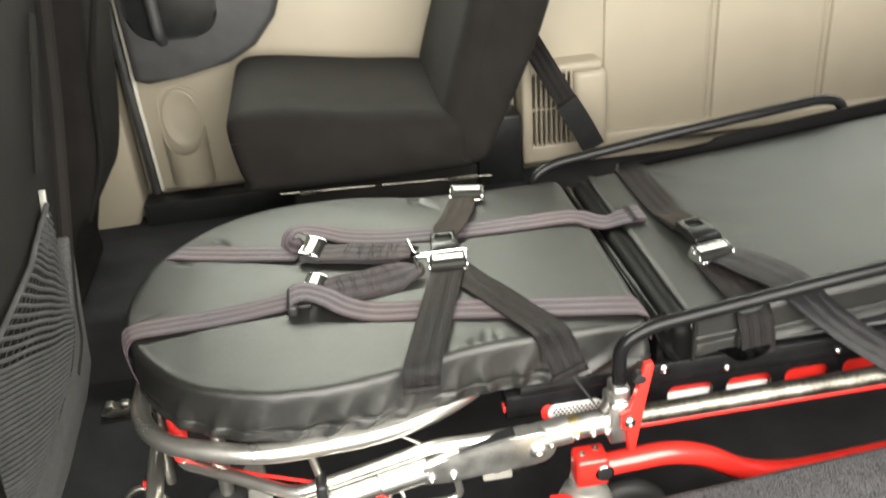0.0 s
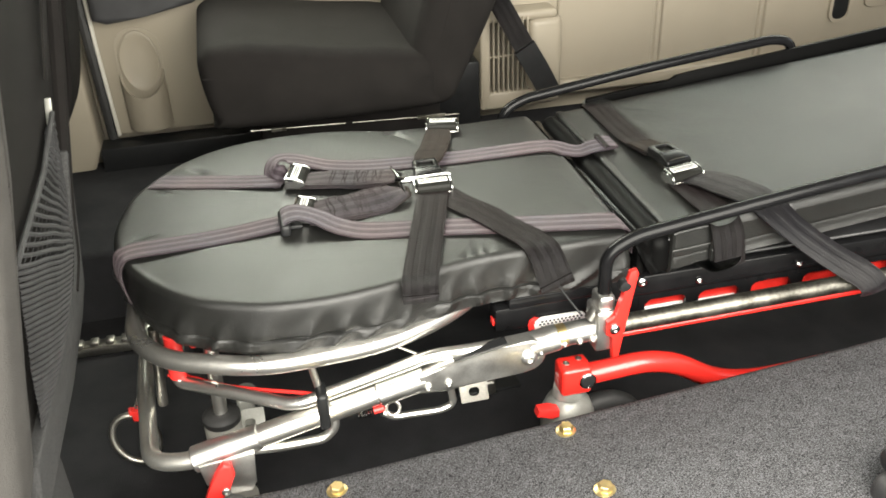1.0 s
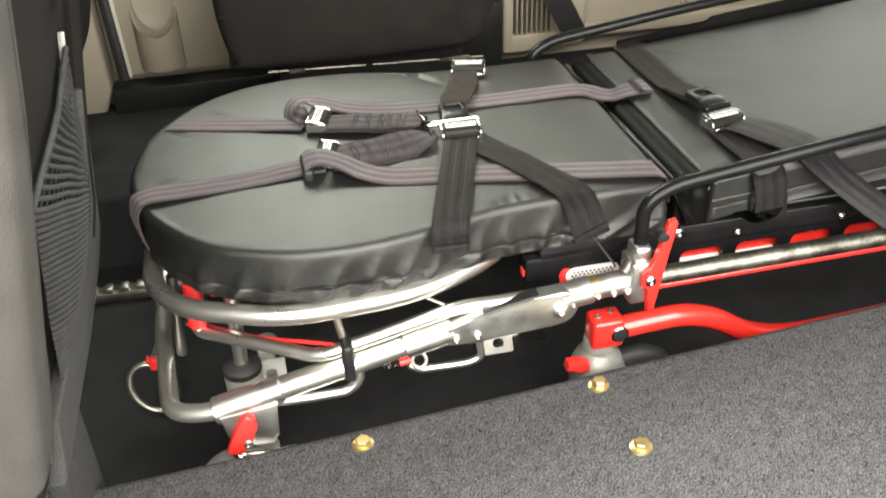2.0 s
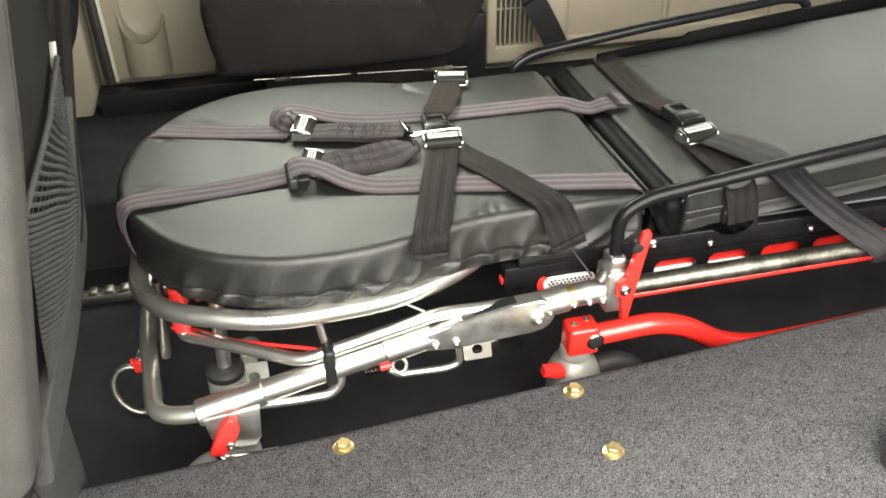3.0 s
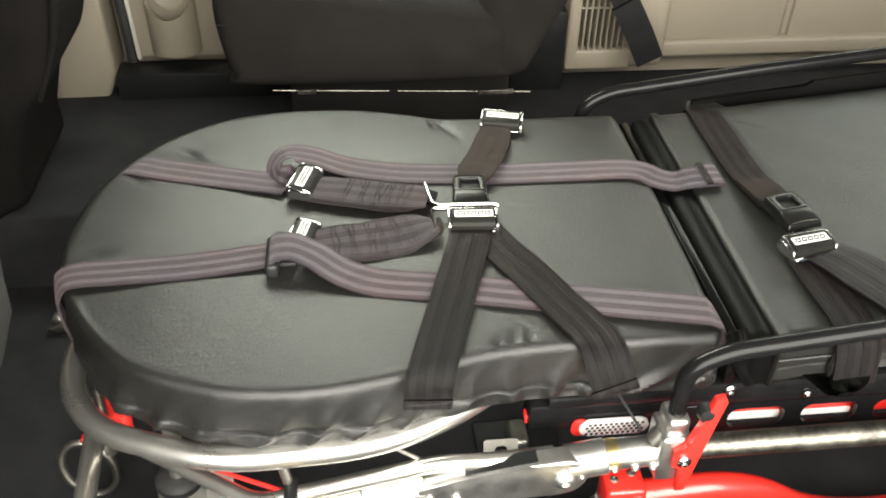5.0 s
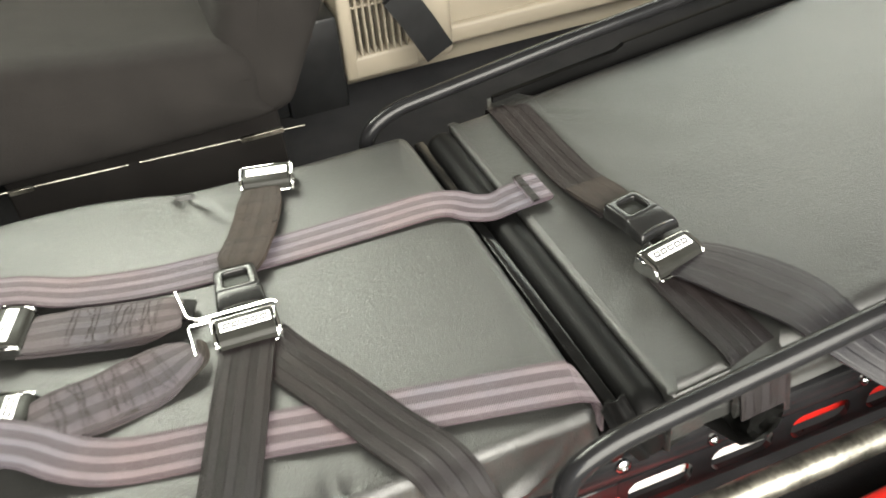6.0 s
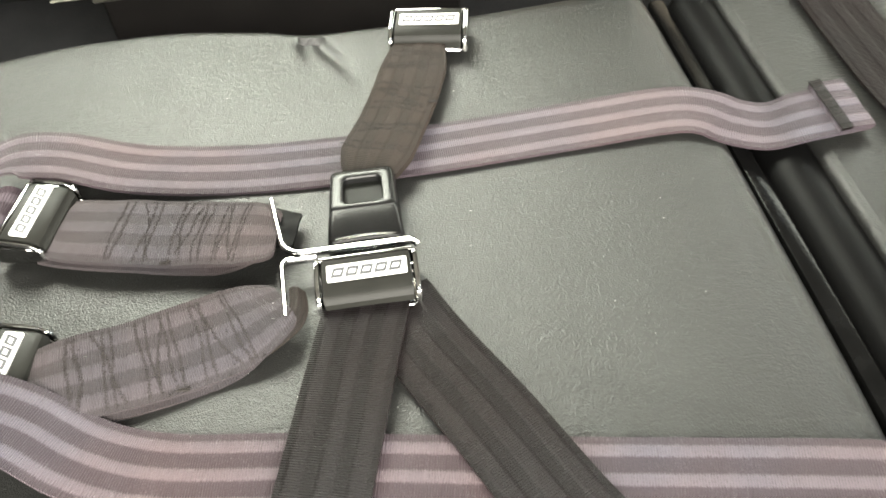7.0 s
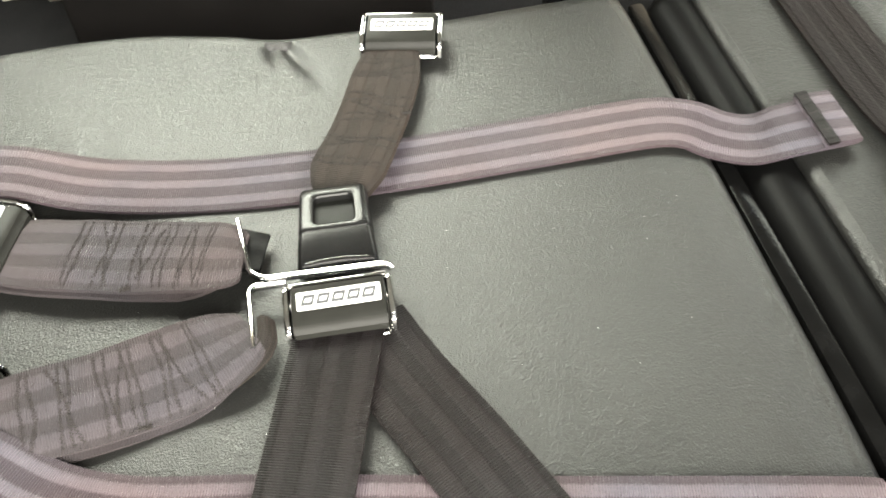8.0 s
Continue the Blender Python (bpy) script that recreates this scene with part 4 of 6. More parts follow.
part("cover", cushion(rect_out(0.428, 1.5, -0.205, 0.29, 0.02), 0.352, 0.421, 0.016, slope, 0.004, 7, ((0.65, YC), (1.28, YC)), 16, 0.0022, ((1.0, 0.14, 0.8, -0.6, 0.1, 0.0035), (1.08, 0.2, 0.6, -0.8, 0.08, 0.003)), dome=0.0008, flare=-0.4), VINYL, back_pad)

part("underside", rbox(0.45, 1.48, -0.19, 0.275, 0.3505, 0.356, 0.002, 1), BLACK_VINYL, back_pad)

# ---- cot ----
cot = thing("ambulance_cot", (0.3, YC, 0.0), "folding ambulance cot with steel tubes and red levers", "stretcher")


def far(p):
    return (p[0], 2 * YC - p[1], *p[2:])


def both(pts):
    """The near and the mirrored far run of a list of points."""
    return [list(pts), [far(p) for p in pts]]


def U(pts):
    """Points on the near side carried round to the far side."""
    return list(pts) + [far(p) for p in reversed(pts)]


HZ = 0.335
part("foot_hoop", tube(fillet(U([(0.1, -0.11, HZ), (0.0, -0.2, HZ + 0.002), (-0.1, -0.241, HZ), (-0.27, -0.249, HZ), (-0.4, -0.196, HZ), (-0.4445, -0.13, HZ)]), 0.055, 7), 0.0138, 16), STEEL, cot)
part("leg_loop", tube(fillet(U([(-0.3, -0.248, 0.216), (-0.39, -0.248, 0.195), (-0.446, -0.225, 0.187), (-0.461, -0.03, 0.19)]), 0.05, 7), 0.0128, 16), SATIN_STEEL, cot)
part("cross_bar", rod((-0.39, -0.12, 0.30), far((-0.39, -0.12, 0.30)), 0.009), DULL_STEEL, cot)
part("cross_bar", rod((0.03, -0.14, 0.326), far((0.03, -0.14, 0.326)), 0.01), DULL_STEEL, cot)
for side, s in ((0, 1), (1, -1)):
    def P(x, y, z):
        return (x, y, z) if s > 0 else far((x, y, z))

    out = Vector((0, -s, 0))
    leg = part("leg_tube", rod(P(-0.378, -0.248, 0.199), P(-0.03, -0.248, 0.276), 0.0165, 18, 0.002), STEEL, cot)
    part("collar", rod(P(-0.12, -0.248, 0.256), P(-0.05, -0.248, 0.2715), 0.0195, 20, 0.002), ALLOY, leg)
    part("sleeve", rod(P(-0.385, -0.248, 0.1975), P(-0.29, -0.248, 0.2185), 0.0192, 20, 0.002), ALLOY, leg)
    y0 = -0.266 if s > 0 else 2 * YC + 0.242
    arm_pts = [(-0.062, 0.2555), (-0.02, 0.252), (0.05, 0.259), (0.09, 0.2612)] + [(0.098 + 0.0275 * math.cos(radians(a)), 0.2885 + 0.0275 * math.sin(radians(a))) for a in range(-80, 96, 15)] + [(0.06, 0.3125), (0.015, 0.304), (-0.025, 0.295), (-0.062, 0.2855)]
    arm = part("pivot_arm", prism(arm_pts, 0.024, 0.0035, XZ(y0), 3), ALLOY, cot, "cast alloy pivot arm")
    # no hollow is cut: a thin black plate paints the shade of the recess
    part("top_recess_shade", prism([(-0.005, -0.0085), (0.075, -0.0085), (0.075, 0.0085), (-0.005, 0.0085)], 0.002, 0, Matrix.Translation(P(-0.005, -0.254, 0.3005)) @ Matrix.Rotation(-0.18, 4, "Y")), BLACK_PLASTIC, arm)
    part("pivot_bolt", button(P(0.099, -0.266, 0.2865), out, 0.0115, 0.007), ALLOY, arm)
    for bx, bz in ((-0.05, 0.266), (-0.02, 0.266), (0.117, 0.292)):
        part("rivet", button(P(bx, -0.266, bz), out, 0.0062 if bx < 0 else 0.003, 0.005), ALLOY, arm)
    part("knuckle", join(rod(P(0.1, -0.249, 0.294), P(0.15, -0.249, 0.302), 0.02, 18, 0.004), rod(P(0.155, -0.249, 0.303), P(0.212, -0.249, 0.306), 0.0172, 18, 0.002)), ALLOY, cot)
    part("brass_ring", rod(P(0.142, -0.249, 0.302), P(0.16, -0.249, 0.303), 0.0178, 18, 0.001), BRASS, cot, "yellow brass ring")
    for bx in (0.153, 0.176, 0.196):
        part("rivet", button(P(bx, -0.266, 0.299), out, 0.0048, 0.0035), ALLOY, cot)
    part("clamp_block", join(rbox(0.199, 0.232, *sorted((P(0, -0.27, 0)[1], P(0, -0.226, 0)[1])), 0.277, 0.345, 0.005, 3), rbox(0.204, 0.229, *sorted((P(0, -0.264, 0)[1], P(0, -0.23, 0)[1])), 0.34, 0.366, 0.006, 3)), ALLOY, cot)
    part("clamp_screw", rod(P(0.196, -0.252, 0.325), P(0.206, -0.252, 0.34), 0.01, 10), DULL_STEEL, cot)
    lever_pts = [(0.232, 0.262), (0.243, 0.262), (0.2475, 0.3), (0.255, 0.35), (0.2645, 0.4), (0.261, 0.407), (0.251, 0.405), (0.241, 0.36), (0.235, 0.332), (0.222, 0.325), (0.222, 0.303), (0.233, 0.3)]
    if s < 0:
        lever_pts = [(x, z - 0.06 * (z > 0.33)) for x, z in lever_pts]
    lv = part("lock_lever", prism(lever_pts, 0.009, 0.002, XZ(y0 - 0.0135 if s > 0 else y0 + 0.04) @ Matrix.Translation((-0.011, 0.008, 0)), 2), RED, cot, "red enamel lock lever")
    part("lever_bolt", button(P(0.222, -0.2795, 0.3215), out, 0.008, 0.005), CHROME, lv)
    part("lever_knob", lathe([(0, -0.003), (0.009, 0), (0.0105, 0.006), (0.009, 0.013), (0, 0.015)], Matrix.Translation(P(0.236, -0.266, 0.389 if s > 0 else 0.33)) @ out.to_track_quat("Z", "Y").to_matrix().to_4x4(), 14), BLACK_PLASTIC, lv)
    part("side_tube", rod(P(0.23, -0.247, 0.304), P(1.5, -0.247, 0.313), 0.0138, 18), WORN_TUBE, cot)
    part("red_bar", rod(P(0.25, -0.236, 0.2775), P(1.35, -0.236, 0.284), 0.0055, 10), RED, cot)
    ry = -0.248
    kx, kz = (0.0, 0.0) if s > 0 else (0.02, -0.005)
    part("side_rail", tube(fillet([P(0.217 + kx, ry, 0.355), P(0.216 + kx, ry, 0.427 + kz), P(0.256 + kx, ry, 0.4495 + kz), P(0.5, ry, 0.48 + kz), P(0.8, ry, 0.513 + kz), P(0.842, ry, 0.505 + kz), P(0.868, ry, 0.40)], 0.034, 7), 0.0098, 14), BLACK_TUBE, cot, "black enamelled side rail")
    part("inner_tube", tube(fillet([P(-0.394, -0.138, 0.29), P(-0.397, -0.141, 0.256), P(-0.37, -0.158, 0.257), P(-0.235, -0.247, 0.26), P(-0.04, -0.247, 0.306), P(0.02, -0.247, 0.303), P(0.09, -0.24, 0.3)], 0.022, 6), 0.0095, 12), STEEL, cot)
    part("red_socket", rod(P(-0.395, -0.139, 0.264), P(-0.392, -0.138, 0.338), 0.0125, 16, 0.002), RED_PLASTIC, cot, "red plastic socket")
    clip = part("tube_clip", rbox(-0.206, -0.19, *sorted((P(0, -0.268, 0)[1], P(0, -0.23, 0)[1])), 0.222, 0.283, 0.006, 3), BLACK_PLASTIC, cot, "black plastic tube clip")
    part("strut", rod(P(-0.21, -0.236, 0.335), P(-0.199, -0.238, 0.27), 0.0055, 10), DULL_STEEL, cot)
    part("link_rod", rod(P(-0.09, -0.235, 0.326), P(-0.045, -0.243, 0.3), 0.0022, 8), DULL_STEEL, cot)
    part("lower_rod", tube(fillet([P(-0.3, -0.25, 0.198), P(-0.26, -0.252, 0.196), P(-0.2, -0.252, 0.196), P(-0.183, -0.25, 0.214), P(-0.188, -0.246, 0.24)], 0.02), 0.0075, 10), STEEL, cot)
    part("pull_hook", tube(fillet([P(-0.115, -0.25, 0.222), P(-0.1, -0.252, 0.212), P(-0.03, -0.252, 0.209), P(-0.01, -0.252, 0.216), P(-0.016, -0.252, 0.26)], 0.016), 0.0055, 10), STEEL, cot)
    part("hook_ring", tube([P(-0.1 + 0.01 * math.cos(a * 0.5236), -0.252 + 0.004 * math.sin(a * 0.5236), 0.228 + 0.01 * math.sin(a * 0.5236)) for a in range(12)], 0.0028, 8, True), DULL_STEEL, cot)
    part("red_tag", rod(P(-0.128, -0.256, 0.233), P(-0.113, -0.256, 0.235), 0.0052, 10), RED_PLASTIC, cot)
    part("small_spring", join(*[tube([P(-0.15 + 0.0045 * k + 0.0, -0.256 + 0.0045 * math.cos(a * 0.785), 0.229 + 0.0045 * math.sin(a * 0.785)) for a in range(8)], 0.0012, 5, True) for k in range(5)]), CHROME, cot)
    # foot bracket with pedal and wheel
    br = [(-0.378, 0.2), (-0.372, 0.165), (-0.352, 0.142), (-0.312, 0.14), (-0.304, 0.154), (-0.3, 0.208)]
    bracket = part("foot_bracket", prism(br, 0.03, 0.003, XZ(-0.27 if s > 0 else 2 * YC + 0.24), 2), ALLOY, cot)
    ped = [(-0.377, 0.128), (-0.372, 0.121), (-0.352, 0.121), (-0.335, 0.142), (-0.323, 0.172), (-0.326, 0.192), (-0.338, 0.199), (-0.35, 0.186), (-0.365, 0.155)]
    pedal = part("pedal", prism(ped, 0.014, 0.005, XZ(-0.288 if s > 0 else 2 * YC + 0.272) @ Matrix.Translation((-0.052, 0.042, 0)) @ Matrix.Diagonal((0.86, 0.86, 1, 1)), 3), RED_PLASTIC, cot, "red plastic brake pedal")
    part("pedal_bolt", button(P(-0.346, -0.288, 0.165), out, 0.0062, 0.003), ALLOY, pedal)
    part("wheel_guard", tube(fillet([P(-0.372, -0.272, 0.15), P(-0.36, -0.278, 0.134), P(-0.32, -0.278, 0.128), P(-0.283, -0.277, 0.128)], 0.02), 0.008, 10, flat=0.5), CHROME, cot)
    wm = Matrix.Translation(P(-0.365, -0.255, 0.062)) @ Matrix.Rotation(math.pi / 2, 4, "X")
    wheel = part("wheel", lathe([(0.0, -0.014), (0.03, -0.014), (0.045, -0.016), (0.058, -0.013), (0.062, -0.006), (0.062, 0.006), (0.058, 0.013), (0.045, 0.016), (0.03, 0.014), (0.0, 0.014)], wm, 32), GREY_RUBBER, cot, "grey rubber wheel")
    part("axle", rod(P(-0.365, -0.28, 0.062), P(-0.365, -0.23, 0.062), 0.007, 10), CHROME, wheel)
    # red undercarriage and its castor
    part("red_leg", tube(fillet([P(0.19, -0.236, 0.2115), P(0.3, -0.236, 0.217), P(0.352, -0.234, 0.2), P(0.425, -0.232, 0.15), P(0.5, -0.23, 0.132), P(0.6, -0.226, 0.131), P(1.3, -0.2, 0.148)], 0.05, 8), 0.017, 16), RED, cot, "bent red enamelled leg")
    head = part("castor_head", rbox(0.158, 0.206, *sorted((P(0, -0.252, 0)[1], P(0, -0.212, 0)[1])), 0.187, 0.236, 0.006, 3), RED, cot, "red enamelled castor head")
    part("cap", rod(P(0.198, -0.25, 0.212), P(0.198, -0.2555, 0.212), 0.0115, 20, 0.0015), BLACK_PLASTIC, head)
    part("cap_ring", tube([P(0.198 + 0.0122 * math.cos(a * 0.314), -0.253, 0.212 + 0.0122 * math.sin(a * 0.314)) for a in range(20)], 0.0016, 6, True), CHROME, head)
    for bx, by in ((0.17, -0.232), (0.192, -0.225)):
        part("rivet", button(P(bx, by, 0.2358), (0, 0, 1), 0.0052, 0.002), DULL_STEEL, head)
    cm = Matrix.Translation(P(0.178, -0.226, 0))
    part("castor_fork", join(lathe([(0, 0.06), (0.034, 0.062), (0.04, 0.08), (0.042, 0.12), (0.041, 0.142), (0.034, 0.16), (0.025, 0.167), (0.023, 0.172), (0.025, 0.175), (0.023, 0.19), (0, 0.19)], cm, 24), rbox(0.19, 0.255, *sorted((P(0, -0.252, 0)[1], P(0, -0.238, 0)[1])), 0.055, 0.105, 0.01, 3)), GREY_PAINT, cot, "grey metallic castor fork")
    part("fork_disc", lathe([(0, 0), (0.031, 0), (0.034, 0.003), (0.034, 0.009), (0.03, 0.012), (0.026, 0.0105), (0, 0.0105)], Matrix.Translation(P(0.206, -0.246, 0.112)) @ out.to_track_quat("Z", "Y").to_matrix().to_4x4(), 28), GREY_PAINT, cot)
    part("brake_tab", prism([(0.116, 0.166), (0.138, 0.16), (0.152, 0.158), (0.152, 0.171), (0.138, 0.177), (0.119, 0.178)], 0.02, 0.003, XZ(-0.262 if s > 0 else 2 * YC + 0.242)), RED_PLASTIC, cot, "red plastic brake tab")
    wm = Matrix.Translation(P(0.244, -0.214, 0.077)) @ Matrix.Rotation(math.pi / 2, 4, "X")
    wheel = part("wheel", lathe([(0.0, -0.012), (0.03, -0.012), (0.034, -0.016), (0.056, -0.017), (0.068, -0.012), (0.072, -0.005), (0.072, 0.005), (0.068, 0.012), (0.056, 0.017), (0.034, 0.016), (0.03, 0.012), (0.0, 0.012)], wm, 36), RUBBER, cot, "black rubber castor wheel")
    part("hub", lathe([(0, -0.0175), (0.018, -0.0175), (0.036, -0.0165), (0.037, 0.0165), (0.018, 0.0175), (0, 0.0175)], wm, 28), GREY_RUBBER, wheel)
    # black side panel with oval slots
    py = -0.19
    PX0, PITCH, NP = 0.3, 0.0905, 13
    ring = []
    for k in range(NP):
        cx = PX0 + 0.045 + k * PITCH
        ring.append(framed(oval(PITCH, 0.05, 0.001), oval(0.069, 0.031, 0.0125), 0.006, Matrix.Translation((cx, 0, 0.283)) @ XZ(P(0, py, 0)[1] - 0.003)))
    panel = part("side_panel", join(*ring, rbox(0.24, 0.3, P(0, py, 0)[1] - 0.003, P(0, py, 0)[1] + 0.003, 0.258, 0.308, 0.001, 1), rbox(0.24, 1.48, *sorted((P(0, py - 0.004, 0)[1], P(0, py + 0.03, 0)[1])), 0.308, 0.343, 0.005, 2)), BLACK_TUBE, cot, "black enamelled side panel with oval slots")
    part("red_liner", rbox(0.26, 1.46, *sorted((P(0, py + 0.014, 0)[1], P(0, py + 0.018, 0)[1])), 0.262, 0.309, 0), RED, panel, "red liner behind the slots")
    for k in (0, 1):
        cx = PX0 + 0.045 + k * PITCH
        part("sticker", rbox(cx - 0.037, cx + 0.037, *sorted((P(0, py + 0.01, 0)[1], P(0, py + 0.013, 0)[1])), 0.2655, 0.276 - 0.003 * k, 0), STICKER, panel, "white reflective strip")
    for bx in (0.302, 0.397, 0.568, 0.74, 0.91, 1.08):
        part("panel_bolt", button(P(bx, py - 0.004, 0.3205 if bx > 0.31 else 0.334), out, 0.0058 if bx > 0.31 else 0.0078, 0.005), CHROME, panel)
    # black bar beside the hinge, with a dotted reflector
    part("hinge_bar", join(rbox(0.07, 0.24, *sorted((P(0, -0.196, 0)[1], P(0, -0.16, 0)[1])), 0.286, 0.327, 0.004, 2), rbox(0.09, 0.24, *sorted((P(0, -0.2, 0)[1], P(0, -0.17, 0)[1])), 0.326, 0.345, 0.003, 2)), BLACK_TUBE, cot)
    part("end_cap", rbox(0.067, 0.07, *sorted((P(0, -0.192, 0)[1], P(0, -0.178, 0)[1])), 0.297, 0.308, 0.001, 1), RED_PLASTIC, cot)
    plate = part("reflector", prism(oval(0.082, 0.024, 0.0115), 0.004, 0.001, Matrix.Translation((0.17, 0, 0.292)) @ XZ(P(0, -0.202, 0)[1])), STICKER, cot, "white reflector with black dots")
    part("reflector_end", prism(oval(0.02, 0.026, 0.0095), 0.0035, 0.001, Matrix.Translation((0.13, 0, 0.292)) @ XZ(P(0, -0.2005, 0)[1])), RED_PLASTIC, plate)
    dots = [prism([(0.0022 * math.cos(a * 1.0472), 0.0022 * math.sin(a * 1.0472)) for a in range(6)], 0.0006, 0, Matrix.Translation((0.138 + 0.0062 * i + (0.0031 if j % 2 else 0), 0, 0.2835 + 0.0048 * j)) @ XZ(P(0, -0.2025, 0)[1])) for i in range(11) for j in range(4)]
    tagged(part("dots", join(*dots), LABEL_DARK, plate), kind="stuff")

back_edge = [(0.4, 0.35), (1.48, 0.35), (1.48, 0.56), (0.62, 0.468), (0.585, 0.464), (0.575, 0.454), (0.4, 0.438)]
part("back_frame", prism(back_edge, 0.007, 0.002, XZ(0.297)), ROLL, cot, "black frame edge behind the back section")
part("deck", rbox(0.05, 1.48, -0.17, 0.24, 0.33, 0.349, 0.004, 1), BLACK_VINYL, cot)
part("foot_deck", prism([(-0.36, -0.12), (0.05, -0.18), (0.05, 0.25), (-0.36, 0.19)], 0.008, 0, Matrix.Translation((0, 0, 0.335))), BLACK_VINYL, cot)
part("hinge_bar", rbox(0.287, 0.3, -0.2, 0.285, 0.35, 0.412, 0.003, 2), BLACK_BAR, cot, "black hinge bar between the sections")
part("red_crossbar", rod((-0.372, -0.11, 0.325), far((-0.372, -0.11, 0.325)), 0.008), RED, cot)
part("red_cable", tube(spline([(-0.412, -0.118, 0.254), (-0.388, -0.128, 0.256), (-0.32, -0.178, 0.259), (-0.21, -0.24, 0.27)], 6), 0.0026, 8), RED_PLASTIC, cot)
part("rear_post", rod((-0.419, -0.11, 0.335), (-0.431, -0.1, 0.19), 0.0075, 12), DULL_STEEL, cot)
part("red_brace", tube(fillet([(-0.365, -0.15, 0.322), (-0.352, -0.168, 0.336), (-0.32, -0.185, 0.336), (-0.25, -0.205, 0.334)], 0.02), 0.005, 8), RED, cot, "red enamelled brace")
part("pull_ring", tube([(-0.499 + 0.035 * math.cos(a * 0.2618) - 0.008 * math.sin(a * 0.2618), -0.024 + 0.012 * math.sin(a * 0.2618), 0.07 + 0.041 * math.sin(a * 0.2618)) for a in range(24)], 0.0058, 10, True), DULL_STEEL, cot, "steel pull ring")
part("ring_tag", join(rbox(-0.498, -0.482, -0.02, -0.004, 0.1, 0.122, 0.003, 2), rbox(-0.502, -0.496, -0.018, -0.006, 0.112, 0.124, 0.002, 1)), RED_PLASTIC, cot)
part("ring_spring", join(*[tube([(-0.4855 + 0.003 * k + 0.0065 * math.cos(a * 0.785), -0.008 + 0.0065 * math.sin(a * 0.785), 0.124 + 0.0065 * k) for a in range(8)], 0.0013, 5, True) for k in range(8)]), DULL_STEEL, cot)
track = thing("floor_track", (-0.56, 0.35, 0.0), "notched steel track lying on the black floor", "floor track")
part("rail", prism([(-0.655, 0.012), (-0.64, 0.002), (-0.4, 0.0), (-0.4, 0.022), (-0.63, 0.024)], 0.03, 0.004, Matrix.Translation((0, 0, 0)) @ XZ(0.335), 2), DULL_STEEL, track)
for k in range(7):
    part("tooth", rbox(-0.645 + 0.03 * k, -0.628 + 0.03 * k, 0.338, 0.36, 0.022, 0.032, 0.003, 2), DULL_STEEL, track)

# ---- floor fittings ----
MX, MY = -0.347, -0.135
post = thing("cot_mount", (MX, MY, 0.0), "grey floor mount post of the cot with dark collar", "floor mount")
part("body", lathe([(0, 0), (0.034, 0), (0.034, 0.006), (0.028, 0.012), (0.0285, 0.166), (0.0275, 0.172), (0, 0.173)], Matrix.Translation((MX, MY, 0)), 28), MOUNT_LIT_GREY, post)
part("collar", lathe([(0.0285, 0.167), (0.0292, 0.169), (0.0288, 0.177), (0.024, 0.182), (0.012, 0.184), (0, 0.184)], Matrix.Translation((MX, MY, 0)), 28), RUBBER, post, "dark rubber collar")
part("stem", rod((MX, MY, 0.165), (MX + 0.004, MY + 0.01, 0.33), 0.0105), STEEL, post)
part("bracket_post", join(rbox(MX + 0.024, MX + 0.05, MY + 0.014, MY + 0.034, 0.1, 0.186, 0.006, 3), lathe([(0, 0), (0.017, 0), (0.018, 0.006), (0.015, 0.012), (0, 0.013)], Matrix.Translation((MX + 0.04, MY + 0.026, 0.186)), 20)), GREY_PAINT, post)
part("tab", framed(oval(0.046, 0.044, 0.003), oval(0.017, 0.014, 0.0065), 0.005, Matrix.Translation((MX + 0.04, MY + 0.008, 0.146)) @ Matrix.Rotation(1.1, 4, "X")), GREY_PAINT, post, "plate with a round hole")
latch = thing("floor_latch", (0.085, 0.01, 0.0), "steel floor latch bracket with a round hole", "latch")
part("bracket", framed(oval(0.052, 0.036, 0.003), oval(0.02, 0.016, 0.0078), 0.006, Matrix.Translation((0.085, 0.0, 0.02)) @ Matrix.Rotation(1.0, 4, "X")), DULL_STEEL, latch)
part("latch_body", rbox(0.1, 0.13, 0.0, 0.05, 0.0, 0.034, 0.008, 3), DULL_STEEL, latch)
part("foot_plate", rbox(0.05, 0.18, 0.01, 0.07, 0.0, 0.006, 0.002, 1), BLACK_PLASTIC, latch)


# ---- restraint straps ----
W = 0.049
ST = TOP + 0.0058


def plate_marks(parent, m, w, h):
    """Thin plain bars that stand in for a maker's mark on a white label."""
    lab = part("label", prism(oval(w, h, 0.001, 2), 0.0012, 0, m), LABEL_WHITE, parent, "white maker's label with dark bars")
    k = 5
    step = w * 0.9 / k
    a, c = step * 0.4, h * 0.29
    for i in range(k):
        x = -w * 0.45 + step * (i + 0.5)
        outer = [(x - a - c * 0.3, -c), (x + a - c * 0.3, -c), (x + a + c * 0.3, c), (x - a + c * 0.3, c)]
        inner = [(x + (px - x) * 0.6, py * 0.45) for px, py in outer]
        part("bar", framed(outer, inner, 0.0004, m @ Matrix.Translation((0, 0, 0.0012))), LABEL_DARK, lab)


